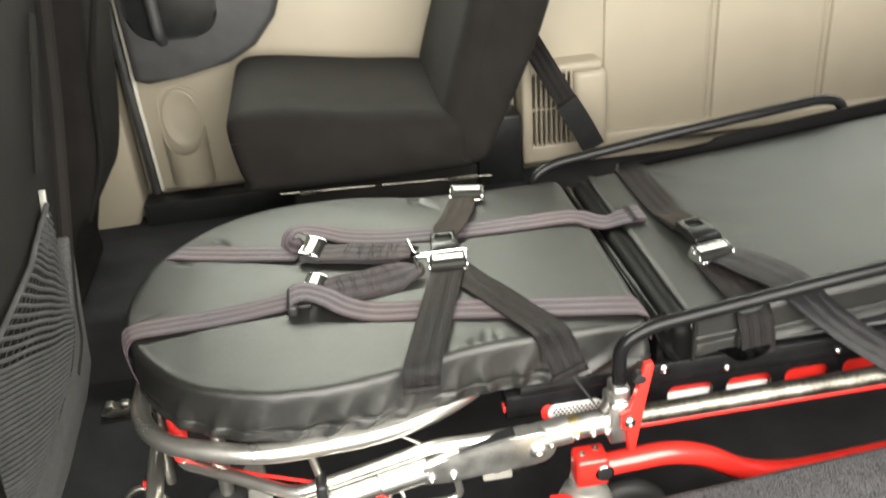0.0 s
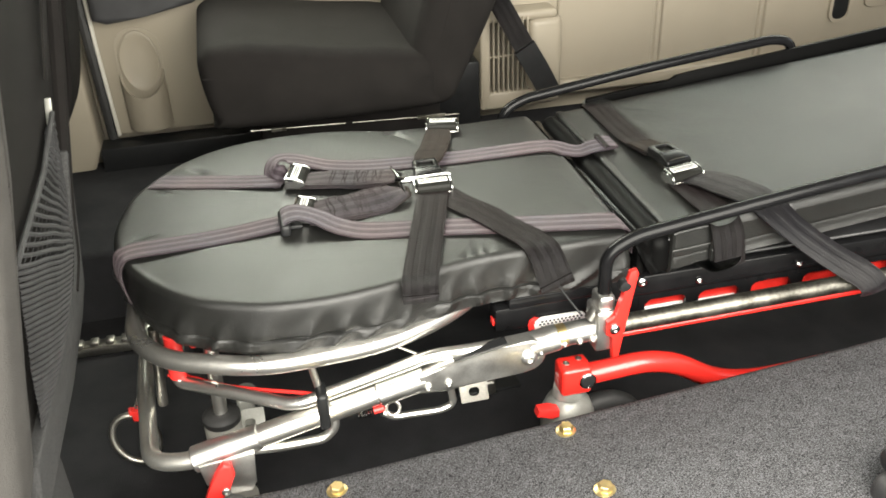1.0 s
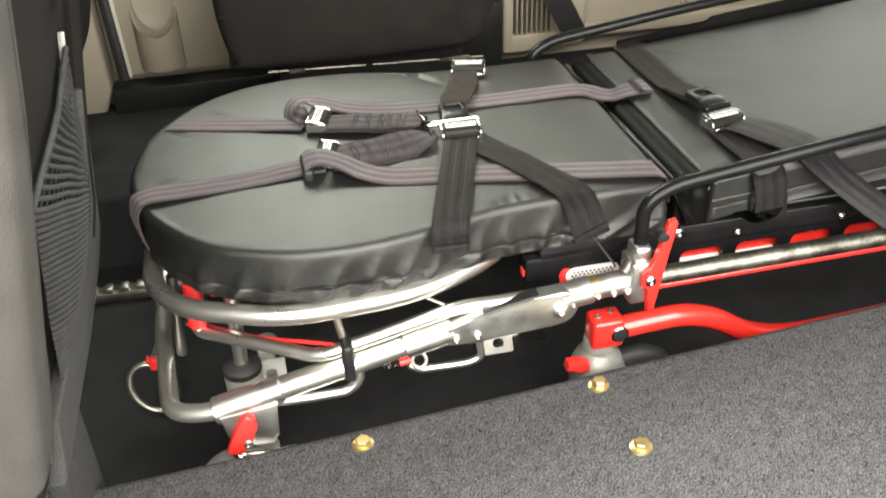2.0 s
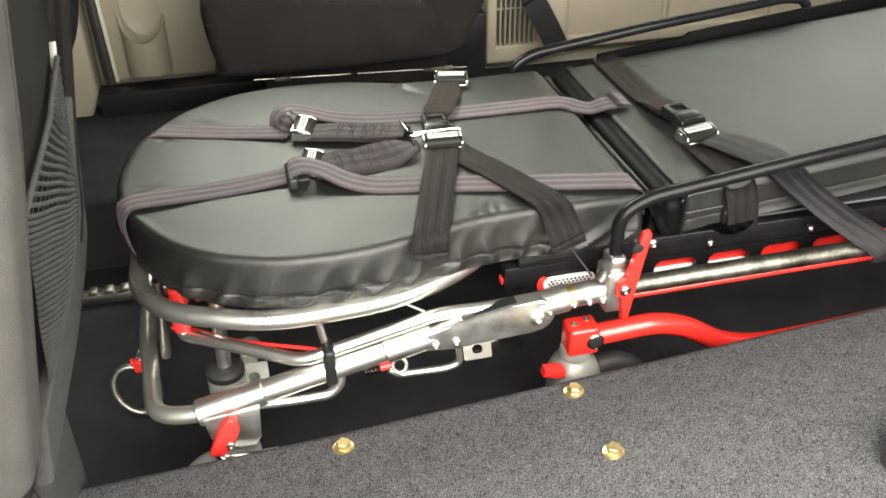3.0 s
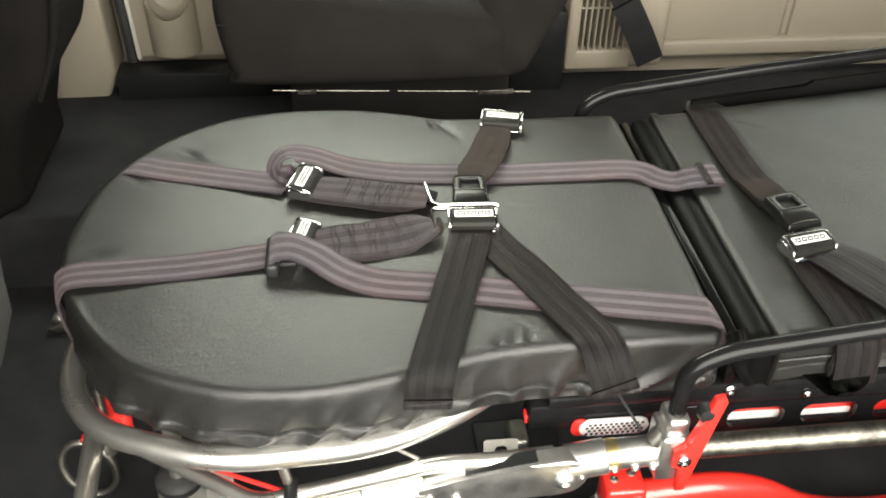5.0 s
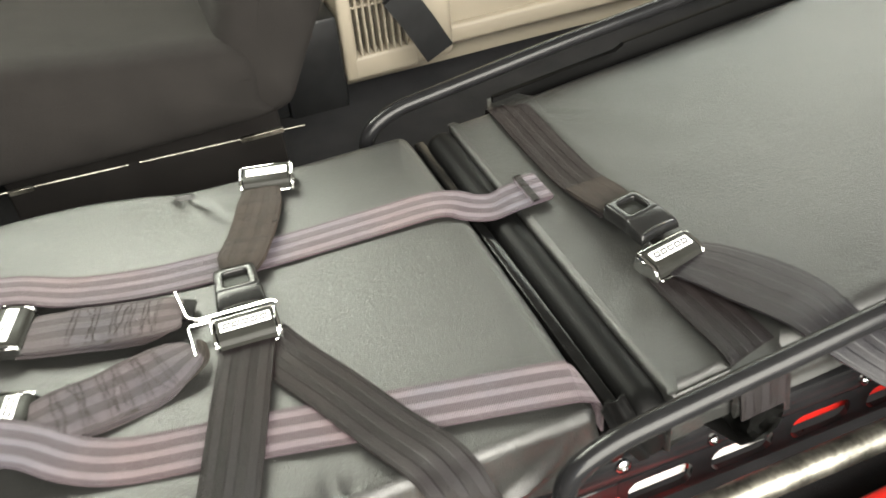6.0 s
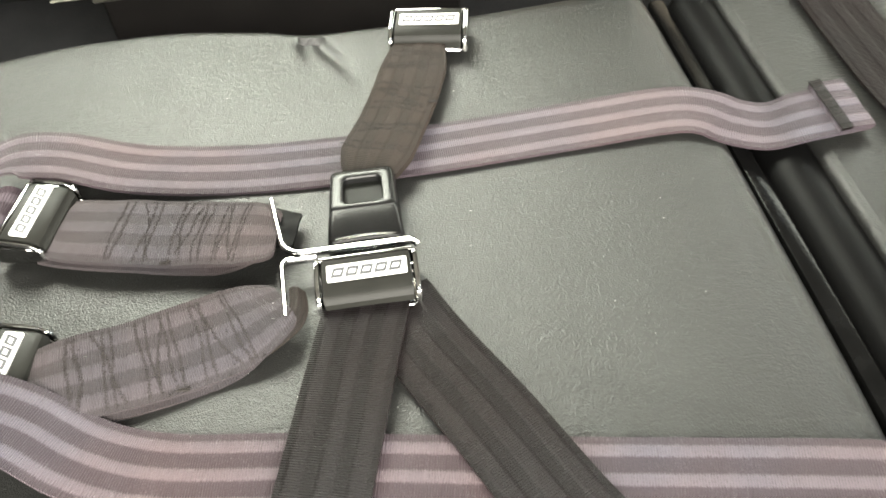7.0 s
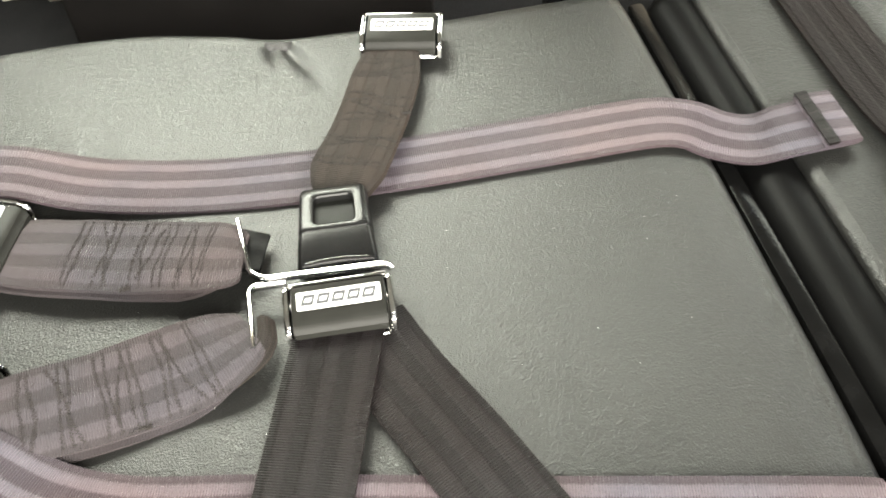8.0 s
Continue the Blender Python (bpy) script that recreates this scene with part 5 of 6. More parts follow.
def buckle(parent, at, yaw, tilt=0.0, roll=0.0, w=0.064, d=0.038):
    """Lift-latch buckle: chrome tray with folded side arms, dark flap with white label. Local x is along its width."""
    m = Matrix.Translation(at) @ Euler((tilt, roll, yaw)).to_matrix().to_4x4()
    arms = []
    for sx in (-1, 1):
        x = sx * (w / 2 - 0.0012)
        arms.append(tube(fillet([m @ Vector((x, -d / 2 + 0.001, 0.002)), m @ Vector((x, -d / 2 + 0.001, 0.0105)), m @ Vector((x, -d / 2 + 0.007, 0.0155)), m @ Vector((x, d / 2 - 0.004, 0.0185)), m @ Vector((x, d / 2 - 0.001, 0.003))], 0.004), 0.0013, 8, flat=1.3))
        arms.append(rbox(x - 0.0012, x + 0.0012, -d / 2 + 0.001, d / 2 - 0.001, 0.0, 0.014, 0.0006, 1, m))
    front = tube(fillet([m @ Vector((-w / 2 + 0.003, -d / 2 + 0.003, 0.003)), m @ Vector((-w / 2 + 0.004, -d / 2 - 0.0022, 0.004)), m @ Vector((w / 2 - 0.004, -d / 2 - 0.0022, 0.004)), m @ Vector((w / 2 - 0.003, -d / 2 + 0.003, 0.003))], 0.003), 0.0009, 8)
    body = part("buckle", join(rbox(-w / 2 + 0.002, w / 2 - 0.002, -d / 2 + 0.002, d / 2 - 0.001, 0.0, 0.003, 0.001, 1, m), front, rbox(-w / 2 + 0.002, w / 2 - 0.002, d / 2 - 0.0035, d / 2 - 0.001, 0.004, 0.0175, 0.001, 2, m), *arms), CHROME, parent, "chrome lift-latch buckle")
    prof = [(-d / 2 + 0.0003, 0.0045), (-d / 2 + 0.0003, 0.0098), (-d / 2 + 0.0022, 0.0114), (-d / 2 + 0.003, 0.0146), (-d / 2 + 0.006, 0.0166), (d / 2 - 0.006, 0.0192), (d / 2 - 0.0035, 0.016), (d / 2 - 0.0035, 0.0045)]
    part("flap", prism(prof, w - 0.008, 0.0012, m @ Matrix.Translation((-(w - 0.008) / 2, 0, 0)) @ Matrix(((0, 0, 1, 0), (1, 0, 0, 0), (0, 1, 0, 0), (0, 0, 0, 1))), 2), FLAP, body, "dark grey enamelled flap")
    plate_marks(body, m @ Matrix.Translation((0.0005, 0.0004, 0.0178)) @ Matrix.Rotation(0.115, 4, "X"), w - 0.0135, 0.0112)
    return m


def receiver(parent, at, yaw, tilt=0.0):
    """Black plastic socket half: a frame with two horns round a square window, over a sloping front block."""
    m = Matrix.Translation(at) @ Euler((tilt, 0, yaw)).to_matrix().to_4x4()
    pts = [(-0.0218, -0.0075), (0.0218, -0.0075), (0.0205, 0.029), (-0.0205, 0.029)]
    hole = [(-0.0122, -0.0015), (0.0122, -0.0015), (0.0118, 0.0205), (-0.0118, 0.0205)]

    def soft(q, r):
        out = []
        for i in range(4):
            a, b, c = (Vector(q[(i + k) % 4]) for k in (-1, 0, 1))
            p0, p1 = b + (a - b).normalized() * r, b + (c - b).normalized() * r
            out += [tuple(p0 * (1 - s) ** 2 + b * 2 * s * (1 - s) + p1 * s * s) for s in (0, 0.2, 0.4, 0.6, 0.8, 1)]
        return out

    def swell(q, d):
        c = Vector((0, 0.0095))
        return [tuple(Vector(p) + (Vector(p) - c).normalized() * d) for p in q]

    n = 24
    outer, inner = soft(pts, 0.0045), soft(hole, 0.0042)
    shells = [(swell(outer, 0.0012), 0.0), (swell(outer, 0.0009), 0.009), (outer, 0.012), (swell(outer, -0.0008), 0.0138), (swell(outer, -0.002), 0.0147), (swell(inner, 0.0016), 0.0149), (swell(inner, 0.0006), 0.0144), (inner, 0.013), (inner, 0.0035)]
    bm = bmesh.new()
    rows = [[bm.verts.new((x, y - (0.0022 if y > 0.026 and abs(x) < 0.0125 else 0.0), z - (0.002 if y > 0.024 and abs(x) < 0.0125 and z > 0.008 else 0.0))) for x, y in q] for q, z in shells]
    for a, b in zip(rows, rows[1:]):
        for k in range(n):
            bm.faces.new((a[k], a[(k + 1) % n], b[(k + 1) % n], b[k]))
    body = part("receiver", moved(bm, m), SOCKET, parent, "black plastic buckle socket", 50)
    block = bmesh.new()
    sections = []
    for y, half, h in ((-0.0062, 0.0214, 0.0128), (-0.007, 0.0217, 0.0142), (-0.011, 0.0221, 0.0139), (-0.017, 0.0226, 0.0128), (-0.0225, 0.023, 0.0114), (-0.0262, 0.0232, 0.0104), (-0.0288, 0.0232, 0.0092), (-0.0305, 0.0231, 0.007), (-0.0312, 0.023, 0.004), (-0.0314, 0.0229, 0.0)):
        r = min(0.0035, h * 0.6)
        line = [(-half - 0.0008, 0.0), (-half - 0.0004, max(0.0, h - r))]
        line += [(-half + r - r * math.cos(a * 0.3927), h - r + r * math.sin(a * 0.3927)) for a in (1, 2, 3, 4)]
        line += [(x * half, h + 0.0004) for x in (-0.4, 0.0, 0.4)]
        line += [(-x, z) for x, z in line[5::-1]]
        bow = 0.0012 * (y < -0.02)
        sections.append([block.verts.new((x, y + bow * (1 - (x / half) ** 2), z)) for x, z in line])
    for a, b in zip(sections, sections[1:]):
        for k in range(len(a) - 1):
            block.faces.new((a[k], b[k], b[k + 1], a[k + 1]))
    part("socket_front", moved(block, m), SOCKET, body, "sloping front of the socket", 50)
    part("tongue_slot", rbox(-0.0125, 0.0125, -0.002, 0.021, 0.006, 0.0095, 0.0004, 1, m), TONGUE, body, "grey slot plate")
    # thin chrome bead that draws the curved highlight along the front edge
    part("lip", tube([m @ Vector((-0.0185 + 0.037 * k / 8, -0.0278 + 0.0012 * math.sin(math.pi * k / 8), 0.0098 + 0.0006 * math.sin(math.pi * k / 8))) for k in range(9)], 0.0007, 8), CHROME, body, "chrome lip line drawn as the edge highlight")


def stitches(parent, rows, width, lines, seed, reach, web, thread=None, fringe=2):
    """Worn zigzag seams across a sewn loop: pairs of rows and slanting ones, with tufts of loose thread.
    web is the loop's thickness, ripple, seed and crown; reach the stretch of it that is sewn."""
    rnd = random.Random(seed)
    thick, ripple, web_seed, crown = web
    p = spline([r[:3] for r in rows], 8)
    ups = spline([r[3:] if len(r) > 3 else (0, 0, 1) for r in rows], 8)
    arc = [0.0]
    for a, b in zip(p, p[1:]):
        arc.append(arc[-1] + (b - a).length)
    bms = []

    def spot(f, o, h=0.0):
        i = min(max(f, 0.0), 0.999) * (len(p) - 1)
        k, w = int(i), i - int(i)
        t = (p[k + 1] - p[k]).normalized()
        side = t.cross(ups[k].lerp(ups[k + 1], w)).normalized()
        up = side.cross(t).normalized()
        along = arc[k] + (arc[k + 1] - arc[k]) * w
        return p[k].lerp(p[k + 1], w) + side * (o * width(f)) + up * (strap_lift(o, along, crown, ripple, web_seed) + thick / 2 + 0.00022 + h)

    lo, hi = reach
    pitch = (hi - lo) / lines
    seams = []
    for n in range(lines):
        f = lo + (n + 0.5 + rnd.uniform(-0.12, 0.12)) * pitch
        seams += [(f - 0.13 * pitch, rnd.uniform(-0.1, 0.1) * pitch, 0.46), (f + 0.13 * pitch, rnd.uniform(-0.12, 0.12) * pitch, 0.46)]
    seams += [(lo + 0.24 * (hi - lo), 0.8 * pitch, 0.44), (lo + 0.8 * (hi - lo), 0.85 * pitch, 0.44), (lo + 0.5 * (hi - lo), -0.5 * pitch, 0.36)]
    for n, (f0, lean_, half) in enumerate(seams):
        m = 46
        bend = rnd.uniform(-0.08, 0.08) * pitch
        chain = []
        for k in range(m + 1):
            w = k / m - 0.5
            zig = (0.055 if k % 2 else -0.055) * rnd.uniform(0.4, 1.4)
            chain.append(spot(f0 + lean_ * w + bend * math.sin(w * 7 + n) + zig * pitch, 2 * half * w, rnd.uniform(-0.00012, 0.00012)))
        for k, (a, c) in enumerate(zip(chain, chain[1:])):
            if noise.noise((n * 1.7, k * 0.3, seed)) > -0.42:
                bms.append(rod(a, c, 0.00022, 4))
    for k in range(lines * fringe):
        a = spot(rnd.uniform(lo, hi), rnd.choice((-0.49, 0.49, rnd.uniform(-0.4, 0.4))))
        b = a + Vector((rnd.uniform(-0.003, 0.003), rnd.uniform(-0.003, 0.003), rnd.uniform(0.0, 0.0012)))
        bms.append(tube([a, a.lerp(b, 0.5) + Vector((0.0006, -0.0005, 0.0006)), b], 0.00024, 4))
    tuft = spot((lo + hi) / 2 + rnd.uniform(-0.1, 0.1), 0.48)
    for k in range(14):
        q = [tuft + Vector((rnd.uniform(-0.004, 0.004), rnd.uniform(-0.0015, 0.0025), rnd.uniform(0, 0.001))) for _ in range(3)]
        bms.append(tube(q, 0.00024, 4))
    return tagged(part("stitching", join(*bms), thread or THREAD, parent, "frayed brown stitching"), kind="stuff")


# near shoulder strap
s1 = thing("restraint_strap", (-0.1, -0.04, TOP), "faded mauve ribbed shoulder strap lying along the mattress", "strap", "restraint straps")
part("webbing", ribbon([(-0.43, -0.07, 0.332, -0.6, -0.3, -0.6), (-0.446, -0.06, 0.346, -1, -0.3, 0.0), (-0.4565, -0.056, 0.39, -1, -0.3, 0.15), (-0.4545, -0.052, 0.417, -0.8, -0.2, 0.7), (-0.438, -0.045, ST - 0.0015, -0.15, 0, 1), (-0.38, -0.043, ST), (-0.3, -0.038, ST), (-0.205, -0.028, ST + 0.004)], W * 0.93, crown=0.0006), MAUVE, s1)
part("webbing", ribbon([(-0.2145, -0.037, ST + 0.004, -1, 0, 0.2), (-0.2155, -0.038, ST + 0.013, -0.9, 0, 0.5), (-0.206, -0.038, ST + 0.021, -0.25, 0, 1), (-0.188, -0.0395, ST + 0.022, 0.15, 0, 1), (-0.162, -0.05, ST + 0.0155, 0.25, 0, 1), (-0.13, -0.0705, ST + 0.005, 0.15, 0, 1), (-0.09, -0.0855, ST), (-0.02, -0.0995, ST), (0.1, -0.1265, ST), (0.2, -0.148, ST), (0.258, -0.161, ST), (0.271, -0.164, ST - 0.003, 0.4, 0, 1), (0.2815, -0.165, ST - 0.014, 1, 0, 0.2), (0.283, -0.165, ST - 0.045, 1, 0, 0)], lambda s: W * (0.98 + 0.22 * max(0.0, 1 - s * 3.2)), crown=0.0006), MAUVE, s1)
part("adjuster", join(rbox(-0.219, -0.2035, -0.069, -0.009, ST - 0.002, ST + 0.0175, 0.005, 3), rbox(-0.209, -0.185, -0.05, 0.004, ST, ST + 0.006, 0.002, 2)), BLACK_PLASTIC, s1, "black plastic adjuster")
buckle(s1, (-0.178, -0.0095, ST + 0.001), 1.33, 0.0, 0.0, 0.0565, 0.034)
p2 = [(-0.176, -0.024, ST + 0.005), (-0.16, -0.0235, ST + 0.009, 0, -0.1, 1), (-0.13, -0.021, ST + 0.0115, 0, -0.25, 1), (-0.104, -0.018, ST + 0.011, 0, -0.3, 1), (-0.08, -0.0135, ST + 0.0105, 0, -0.35, 1), (-0.055, -0.008, ST + 0.011, 0, -0.3, 1), (-0.036, -0.001, ST + 0.0125, 0, -0.2, 1), (-0.021, 0.006, ST + 0.0115)]


def gathered(full, start, end):
    """Width of a webbing gathered at both of its ends."""
    return lambda s: min(full, start + (full - start) * (s * 5.0) ** 0.7 if s < 0.2 else full, end + (full - end) * ((1 - s) * 4.0) ** 0.6 if s > 0.75 else full)


near_width, far_width = gathered(0.051, 0.04, 0.03), gathered(0.0535, 0.045, 0.033)


part("sewn_loop", ribbon(p2, near_width, 0.0028, ripple=0.0022, seed=3, crown=0.002), SEWN, s1, "mauve webbing with frayed brown stitching")
part("under_ply", ribbon([(x + 0.001, y - 0.0025, z - 0.0036, *u) for x, y, z, *u in p2[:7]], near_width, 0.0026, ripple=0.0026, seed=5), SEWN, s1)
part("fold", ribbon([(-0.036, -0.0235, ST + 0.005, 0.35, -0.7, 0.7), (-0.021, -0.0125, ST + 0.0085, 0.6, -0.6, 0.6), (-0.0135, 0.0, ST + 0.0095, 0.8, -0.2, 0.6), (-0.013, 0.0135, ST + 0.0105, 0.9, 0.1, 0.5)], lambda s: 0.004 + 0.008 * min(1.0, s * 2), 0.003, crown=0.0015, ripple=0.001, seed=7), BROWNWEB, s1, "webbing curled round the yoke")
stitches(s1, p2, near_width, 6, 4, (0.2, 0.8), (0.0028, 0.0022, 3, 0.002))

# far shoulder strap
s2 = thing("restraint_strap", (0.0, 0.12, TOP), "mauve ribbed shoulder strap with a free stitched tip", "strap", "restraint straps")
part("webbing", ribbon([(-0.412, 0.205, 0.365, -0.75, 0.6, 0.0), (-0.419, 0.2, 0.402, -0.75, 0.5, 0.3), (-0.408, 0.193, ST - 0.005, -0.4, 0.2, 1), (-0.36, 0.172, ST - 0.001), (-0.28, 0.146, ST), (-0.2, 0.119, ST + 0.003)], W * 0.94, crown=0.0006), MAUVE, s2)
part("webbing", ribbon([(-0.196, 0.118, ST + 0.003, 0, 0, 1), (-0.212, 0.128, ST + 0.009, -0.9, 0, 0.5), (-0.215, 0.142, ST + 0.018, -0.8, 0, 0.7), (-0.2, 0.161, ST + 0.023, -0.2, 0, 1), (-0.168, 0.166, ST + 0.016, 0.3, 0, 1), (-0.12, 0.1545, ST + 0.004, 0.1, 0, 1), (-0.06, 0.142, ST), (0.0, 0.134, ST), (0.08, 0.129, ST), (0.18, 0.1285, ST), (0.245, 0.1275, ST + 0.001), (0.272, 0.1225, ST - 0.001), (0.292, 0.1105, ST - 0.005), (0.312, 0.1025, ST - 0.006), (0.333, 0.0985, ST + 0.001), (0.37, 0.0985, ST + 0.003)], W * 0.96, crown=0.0006), MAUVE, s2)
part("folded_tip", ribbon([(0.347, 0.0985, ST + 0.0054), (0.358, 0.0985, ST + 0.006), (0.3712, 0.0985, ST + 0.0055)], W * 0.99, 0.003), MAUVE, s2)
buckle(s2, (-0.1775, 0.11, ST + 0.002), 1.29, 0.0, 0.0, 0.0575, 0.034)
p1 = [(-0.172, 0.1065, ST + 0.006), (-0.158, 0.101, ST + 0.009), (-0.13, 0.09, ST + 0.0105), (-0.1, 0.0815, ST + 0.0105), (-0.07, 0.0745, ST + 0.0105), (-0.048, 0.069, ST + 0.0105), (-0.034, 0.065, ST + 0.0115), (-0.023, 0.0625, ST + 0.0105)]
part("sewn_loop", ribbon(p1, far_width, 0.0028, ripple=0.002, seed=9, crown=0.0018), SEWN, s2, "mauve webbing with frayed brown stitching")
part("under_ply", ribbon([(x + 0.001, y - 0.003, z - 0.0036) for x, y, z in p1[:7]], far_width, 0.0026, ripple=0.0026, seed=12), SEWN, s2)
part("fold", ribbon([(-0.034, 0.074, ST + 0.0085), (-0.022, 0.07, ST + 0.0075), (-0.0115, 0.067, ST + 0.006)], lambda s: 0.031 - 0.003 * s, 0.003, ripple=0.002, seed=5), ROLL, s2, "black lining of the loop")
stitches(s2, p1, far_width, 6, 8, (0.29, 0.78), (0.0028, 0.002, 9, 0.0018))

# lap strap across, with the centre buckle
s3 = thing("restraint_strap", (0.03, 0.0, TOP), "dark brown lap strap with chrome centre buckle", "strap", "restraint straps")
part("webbing", ribbon([(0.028, 0.007, ST + 0.0045), (0.014, -0.04, ST + 0.0065), (-0.004, -0.1, ST + 0.006), (-0.025, -0.165, ST + 0.002), (-0.041, -0.218, ST, 0, -0.1, 1), (-0.048, -0.241, ST - 0.006, 0, -0.7, 0.8), (-0.05, -0.2505, ST - 0.016, 0, -1, 0.2), (-0.051, -0.2535, ST - 0.026, 0, -1, 0)], W * 1.02, crown=0.0005), DARKWEB, s3)
part("hem", ribbon([(-0.0505, -0.2545, ST - 0.016, 0, -1, 0), (-0.0512, -0.2562, ST - 0.0265, 0, -1, 0)], W * 1.02, 0.003, 3), DARKWEB, s3)
part("hem_stitch", tube([(-0.0735, -0.2562, ST - 0.0195), (-0.051, -0.2574, ST - 0.0195), (-0.0285, -0.2562, ST - 0.0195)], 0.0007, 5), SEWN, s3)
part("webbing", ribbon([(0.04, 0.004, ST + 0.0015), (0.0555, -0.033, ST + 0.0015), (0.0825, -0.09, ST + 0.0045), (0.1085, -0.147, ST + 0.0045), (0.131, -0.187, ST + 0.001, 0, -0.2, 1), (0.1415, -0.206, ST - 0.012, 0, -0.8, 0.7), (0.149, -0.213, ST - 0.034, 0, -1, 0.1), (0.155, -0.2145, ST - 0.052, 0, -1, 0), (0.158, -0.214, ST - 0.062, 0, -1, 0)], W * 1.02, crown=0.0005), DARKWEB, s3)
part("strap_end", ribbon([(0.155, -0.2165, ST - 0.053, 0, -1, 0), (0.1575, -0.2175, ST - 0.059, 0, -1, 0), (0.1595, -0.2165, ST - 0.065, 0, -1, 0)], W * 1.04, 0.004, 4), DARKWEB, s3)
part("tether", tube([(0.16, -0.2175, 0.366), (0.172, -0.226, 0.348), (0.186, -0.24, 0.328)], 0.0016, 8), BLACK_PLASTIC, s3)
buckle(s3, (0.0285, 0.0135, ST + 0.001), -0.045, 0.0, 0.0, 0.0605, 0.0325)
yoke_z = ST + 0.0125
yoke_bits = [
    tube(fillet([(-0.0245, 0.0865, yoke_z + 0.004), (-0.0195, 0.046, yoke_z + 0.002), (-0.012, 0.0392, yoke_z + 0.002), (0.0585, 0.032, yoke_z + 0.0055), (0.061, 0.03, yoke_z + 0.0035)], 0.005), 0.0018, 10, flat=1.7),
    tube(fillet([(0.0, 0.0365, yoke_z - 0.001), (-0.0185, 0.0375, yoke_z - 0.001), (-0.0215, 0.033, yoke_z), (-0.0205, -0.007, yoke_z + 0.001)], 0.005), 0.0018, 10, flat=1.7),
]
part("yoke", join(*yoke_bits), CHROME, s3, "bent chrome yoke")
receiver(s3, (0.0325, 0.0735, ST + 0.003), -0.06)
v3 = [(0.0365, 0.1, ST + 0.007), (0.0435, 0.116, ST + 0.011), (0.056, 0.143, ST + 0.009), (0.069, 0.173, ST + 0.008), (0.082, 0.207, ST + 0.008), (0.09, 0.232, ST + 0.007), (0.097, 0.252, ST + 0.006)]


def loop_width(s):
    """Narrow at the socket, full in the middle, drawn in towards the buckle."""
    return 0.028 + 0.0205 * min(1.0, max(0.0, s) / 0.2) ** 0.7 - 0.017 * max(0.0, (s - 0.66) / 0.34) ** 1.3


part("sewn_loop", ribbon(v3, loop_width, 0.005, ripple=0.0016, seed=14, crown=0.001), BROWNWEB, s3, "worn dark brown webbing with frayed stitching")
stitches(s3, v3, loop_width, 6, 21, (0.18, 0.84), (0.005, 0.0016, 14, 0.001), DARK_THREAD)
buckle(s3, (0.1015, 0.2525, ST + 0.001), -0.235, 0.0, 0.0, 0.059, 0.036)
part("webbing", ribbon([(0.1, 0.252, ST + 0.004), (0.104, 0.28, ST + 0.001), (0.105, 0.296, ST - 0.012, 0, 0.8, 0.6), (0.106, 0.3, ST - 0.05, 0, 1, 0), (0.107, 0.3, ST - 0.08, 0, 1, 0)], W), DARKWEB, s3)

# chest strap over the hinge end of the back section
s4 = thing("restraint_strap", (0.42, 0.0, TOP), "dark chest strap with chrome buckle across the mattress", "strap", "restraint straps")


def lifted(x, y, h):
    return (x, y, TOP + slope(x, y) + h)


part("webbing", ribbon([(0.412, 0.295, 0.37, 0, 1, 0), (0.411, 0.291, 0.418, 0, 0.8, 0.6), lifted(0.41, 0.272, -0.003), lifted(0.408, 0.18, -0.001), lifted(0.408, 0.1, 0.001), lifted(0.411, 0.04, 0.008), lifted(0.414, 0.01, 0.01)], W), DARKWEB, s4)
part("sewn_loop", ribbon([lifted(0.4085, 0.075, 0.004), lifted(0.41, 0.045, 0.01), lifted(0.4145, 0.012, 0.012)], lambda s: 0.046 - 0.014 * max(0.0, s - 0.5), 0.005, ripple=0.001, seed=17), BROWNWEB, s4, "worn brown sewn end")
receiver(s4, lifted(0.4175, -0.018, 0.012), 0.2)
buckle(s4, lifted(0.4155, -0.077, 0.002), 0.19, 0.0, 0.0, 0.06, 0.032)
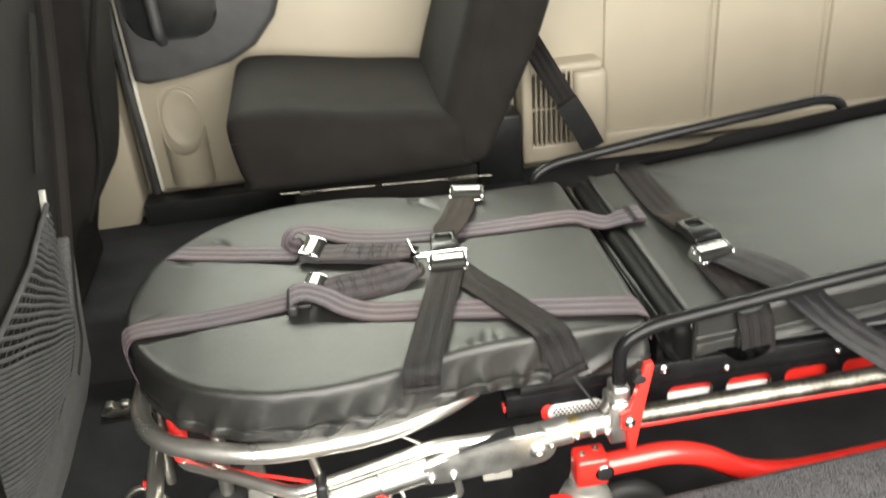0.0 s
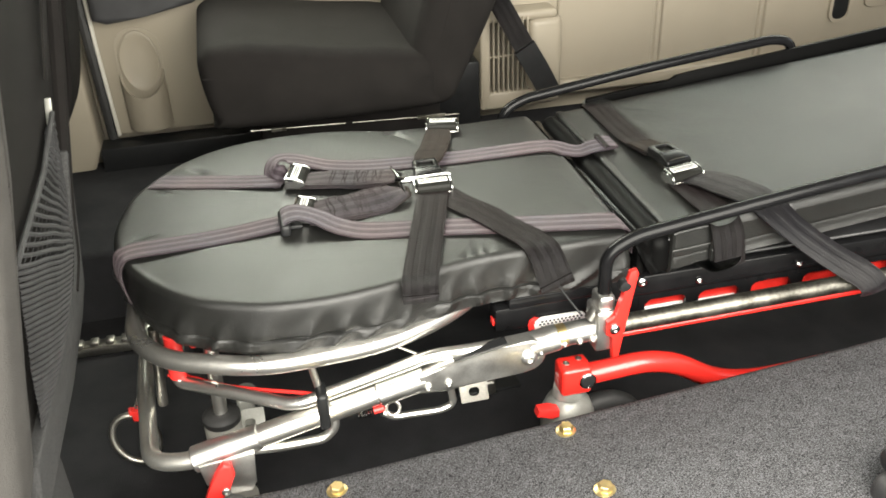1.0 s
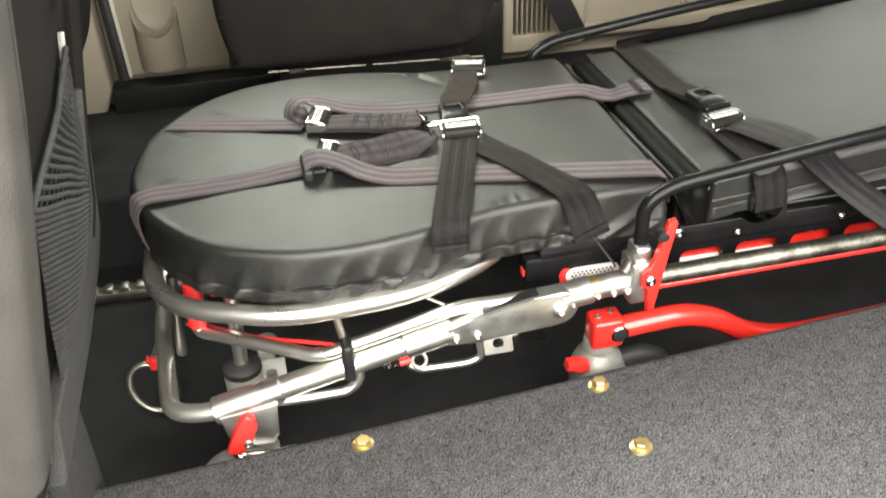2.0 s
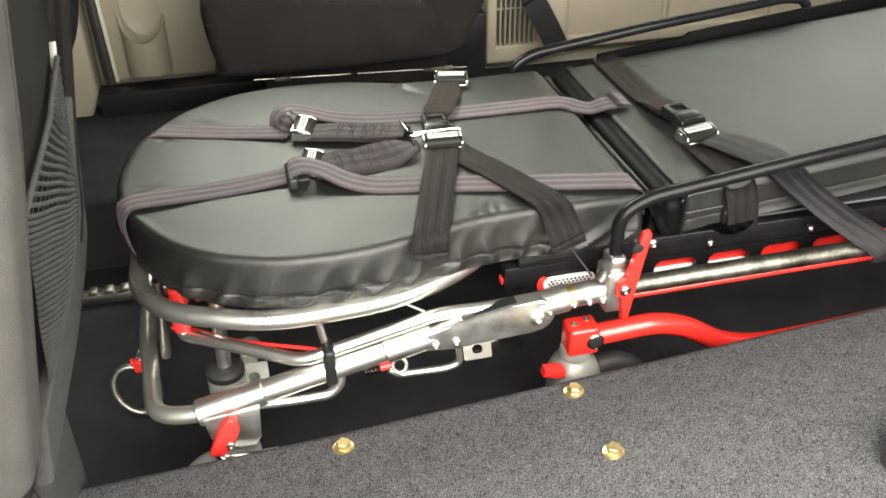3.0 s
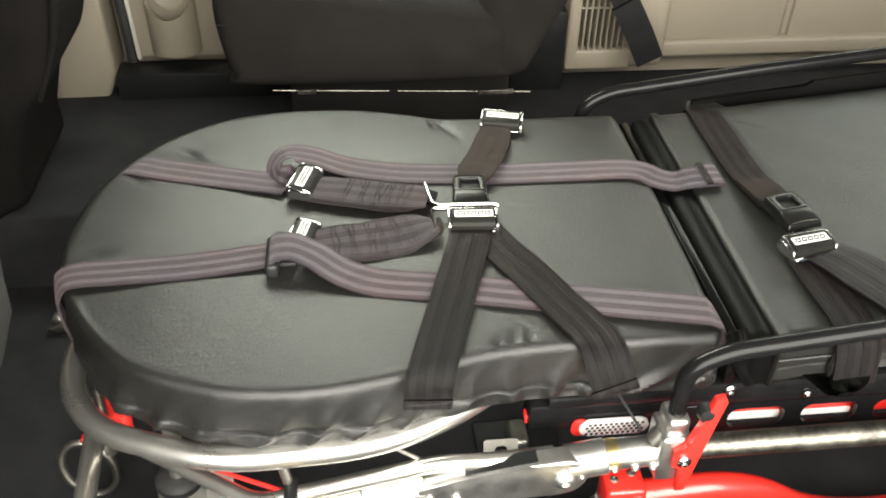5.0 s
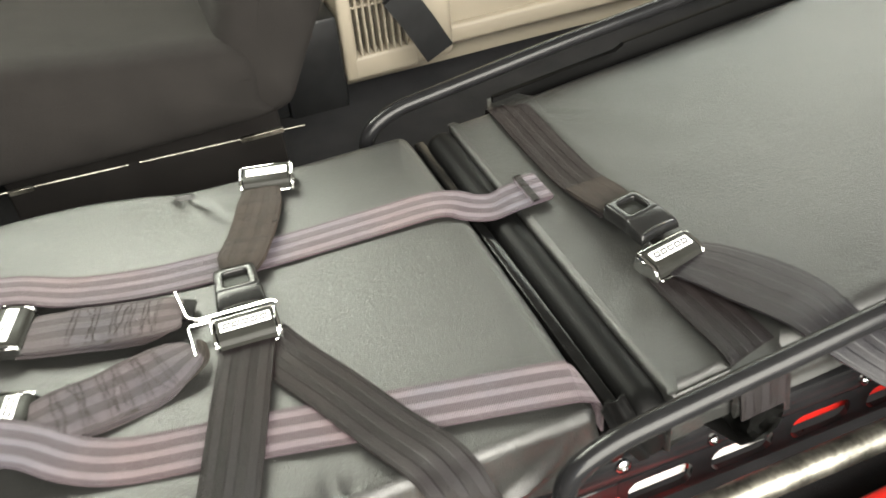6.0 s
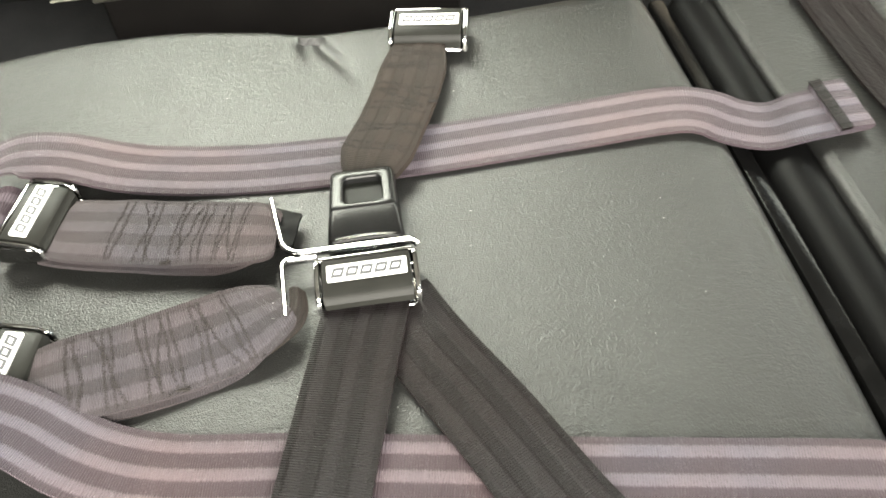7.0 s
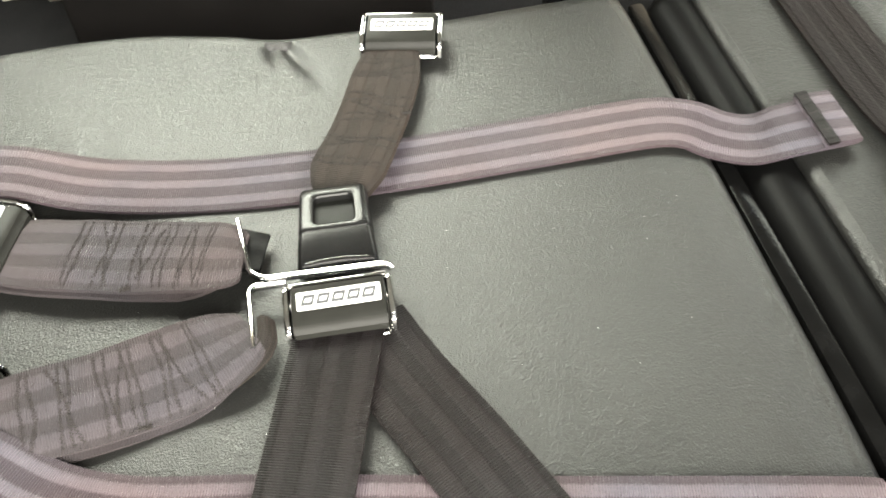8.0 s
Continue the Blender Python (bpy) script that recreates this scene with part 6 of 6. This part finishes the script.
part("webbing", ribbon([lifted(0.424, -0.075, 0.006), lifted(0.446, -0.108, 0.007), lifted(0.466, -0.145, 0.006), lifted(0.484, -0.184, 0.004), (0.497, -0.208, TOP + 0.01, 0.2, -0.7, 0.7), (0.531, -0.232, 0.402, 0.3, -0.9, 0.4), (0.585, -0.25, 0.361, 0.3, -0.9, 0.4), (0.632, -0.264, 0.33, 0.2, -1, 0.2), (0.652, -0.268, 0.31, 0, -1, 0), (0.66, -0.262, 0.292, 0, -0.8, -0.5)], lambda s: W * (0.88 + 0.6 * math.sin(math.pi * min(1.0, 0.12 + s * 1.6)) ** 1.2), crown=0.0025, ripple=0.001, seed=8), CHESTWEB, s4)
part("wrap", ribbon([lifted(0.411, -0.085, 0.002), lifted(0.4125, -0.14, 0.0015), lifted(0.4155, -0.19, 0.001), (0.4195, -0.207, 0.4255, 0, -0.8, 0.6), (0.423, -0.213, 0.412, 0, -1, 0.1), (0.427, -0.2145, 0.395, 0, -1, 0), (0.434, -0.2145, 0.35, 0, -1, 0)], W * 1.02), DARKWEB, s4)

part("tip_band", ribbon([(0.3475, 0.0985, ST + 0.0074), (0.355, 0.0985, ST + 0.0082)], W * 1.04, 0.0022, 3), DARKWEB, s2)
part("loose_flap", ribbon([(0.284, -0.2, 0.432, 0, -1, 0.2), (0.292, -0.207, 0.41, 0, -1, 0), (0.303, -0.2085, 0.385, 0.2, -1, 0), (0.318, -0.208, 0.362, 0, -1, 0)], 0.024, 0.0016, 6, ripple=0.006, seed=6), ROLL, mattress)

# ---- dust on the mattress ----
rnd = random.Random(12)
flecks = []
for _ in range(130):
    x, y = rnd.uniform(-0.35, 0.26), rnd.uniform(-0.2, 0.27)
    if (x + 0.1) ** 2 / 0.12 + (y - YC) ** 2 / 0.05 > 1:
        continue
    a = Vector((x, y, TOP + 0.0056))
    d = Vector((rnd.uniform(-1, 1), rnd.uniform(-1, 1), 0)).normalized() * rnd.uniform(0.00015, 0.0006)
    flecks.append(rod(a, a + d, rnd.uniform(0.00008, 0.00017), 5))
solo("dust", join(*flecks), LABEL_WHITE, "white specks of dust on the vinyl", "dust", "stuff")
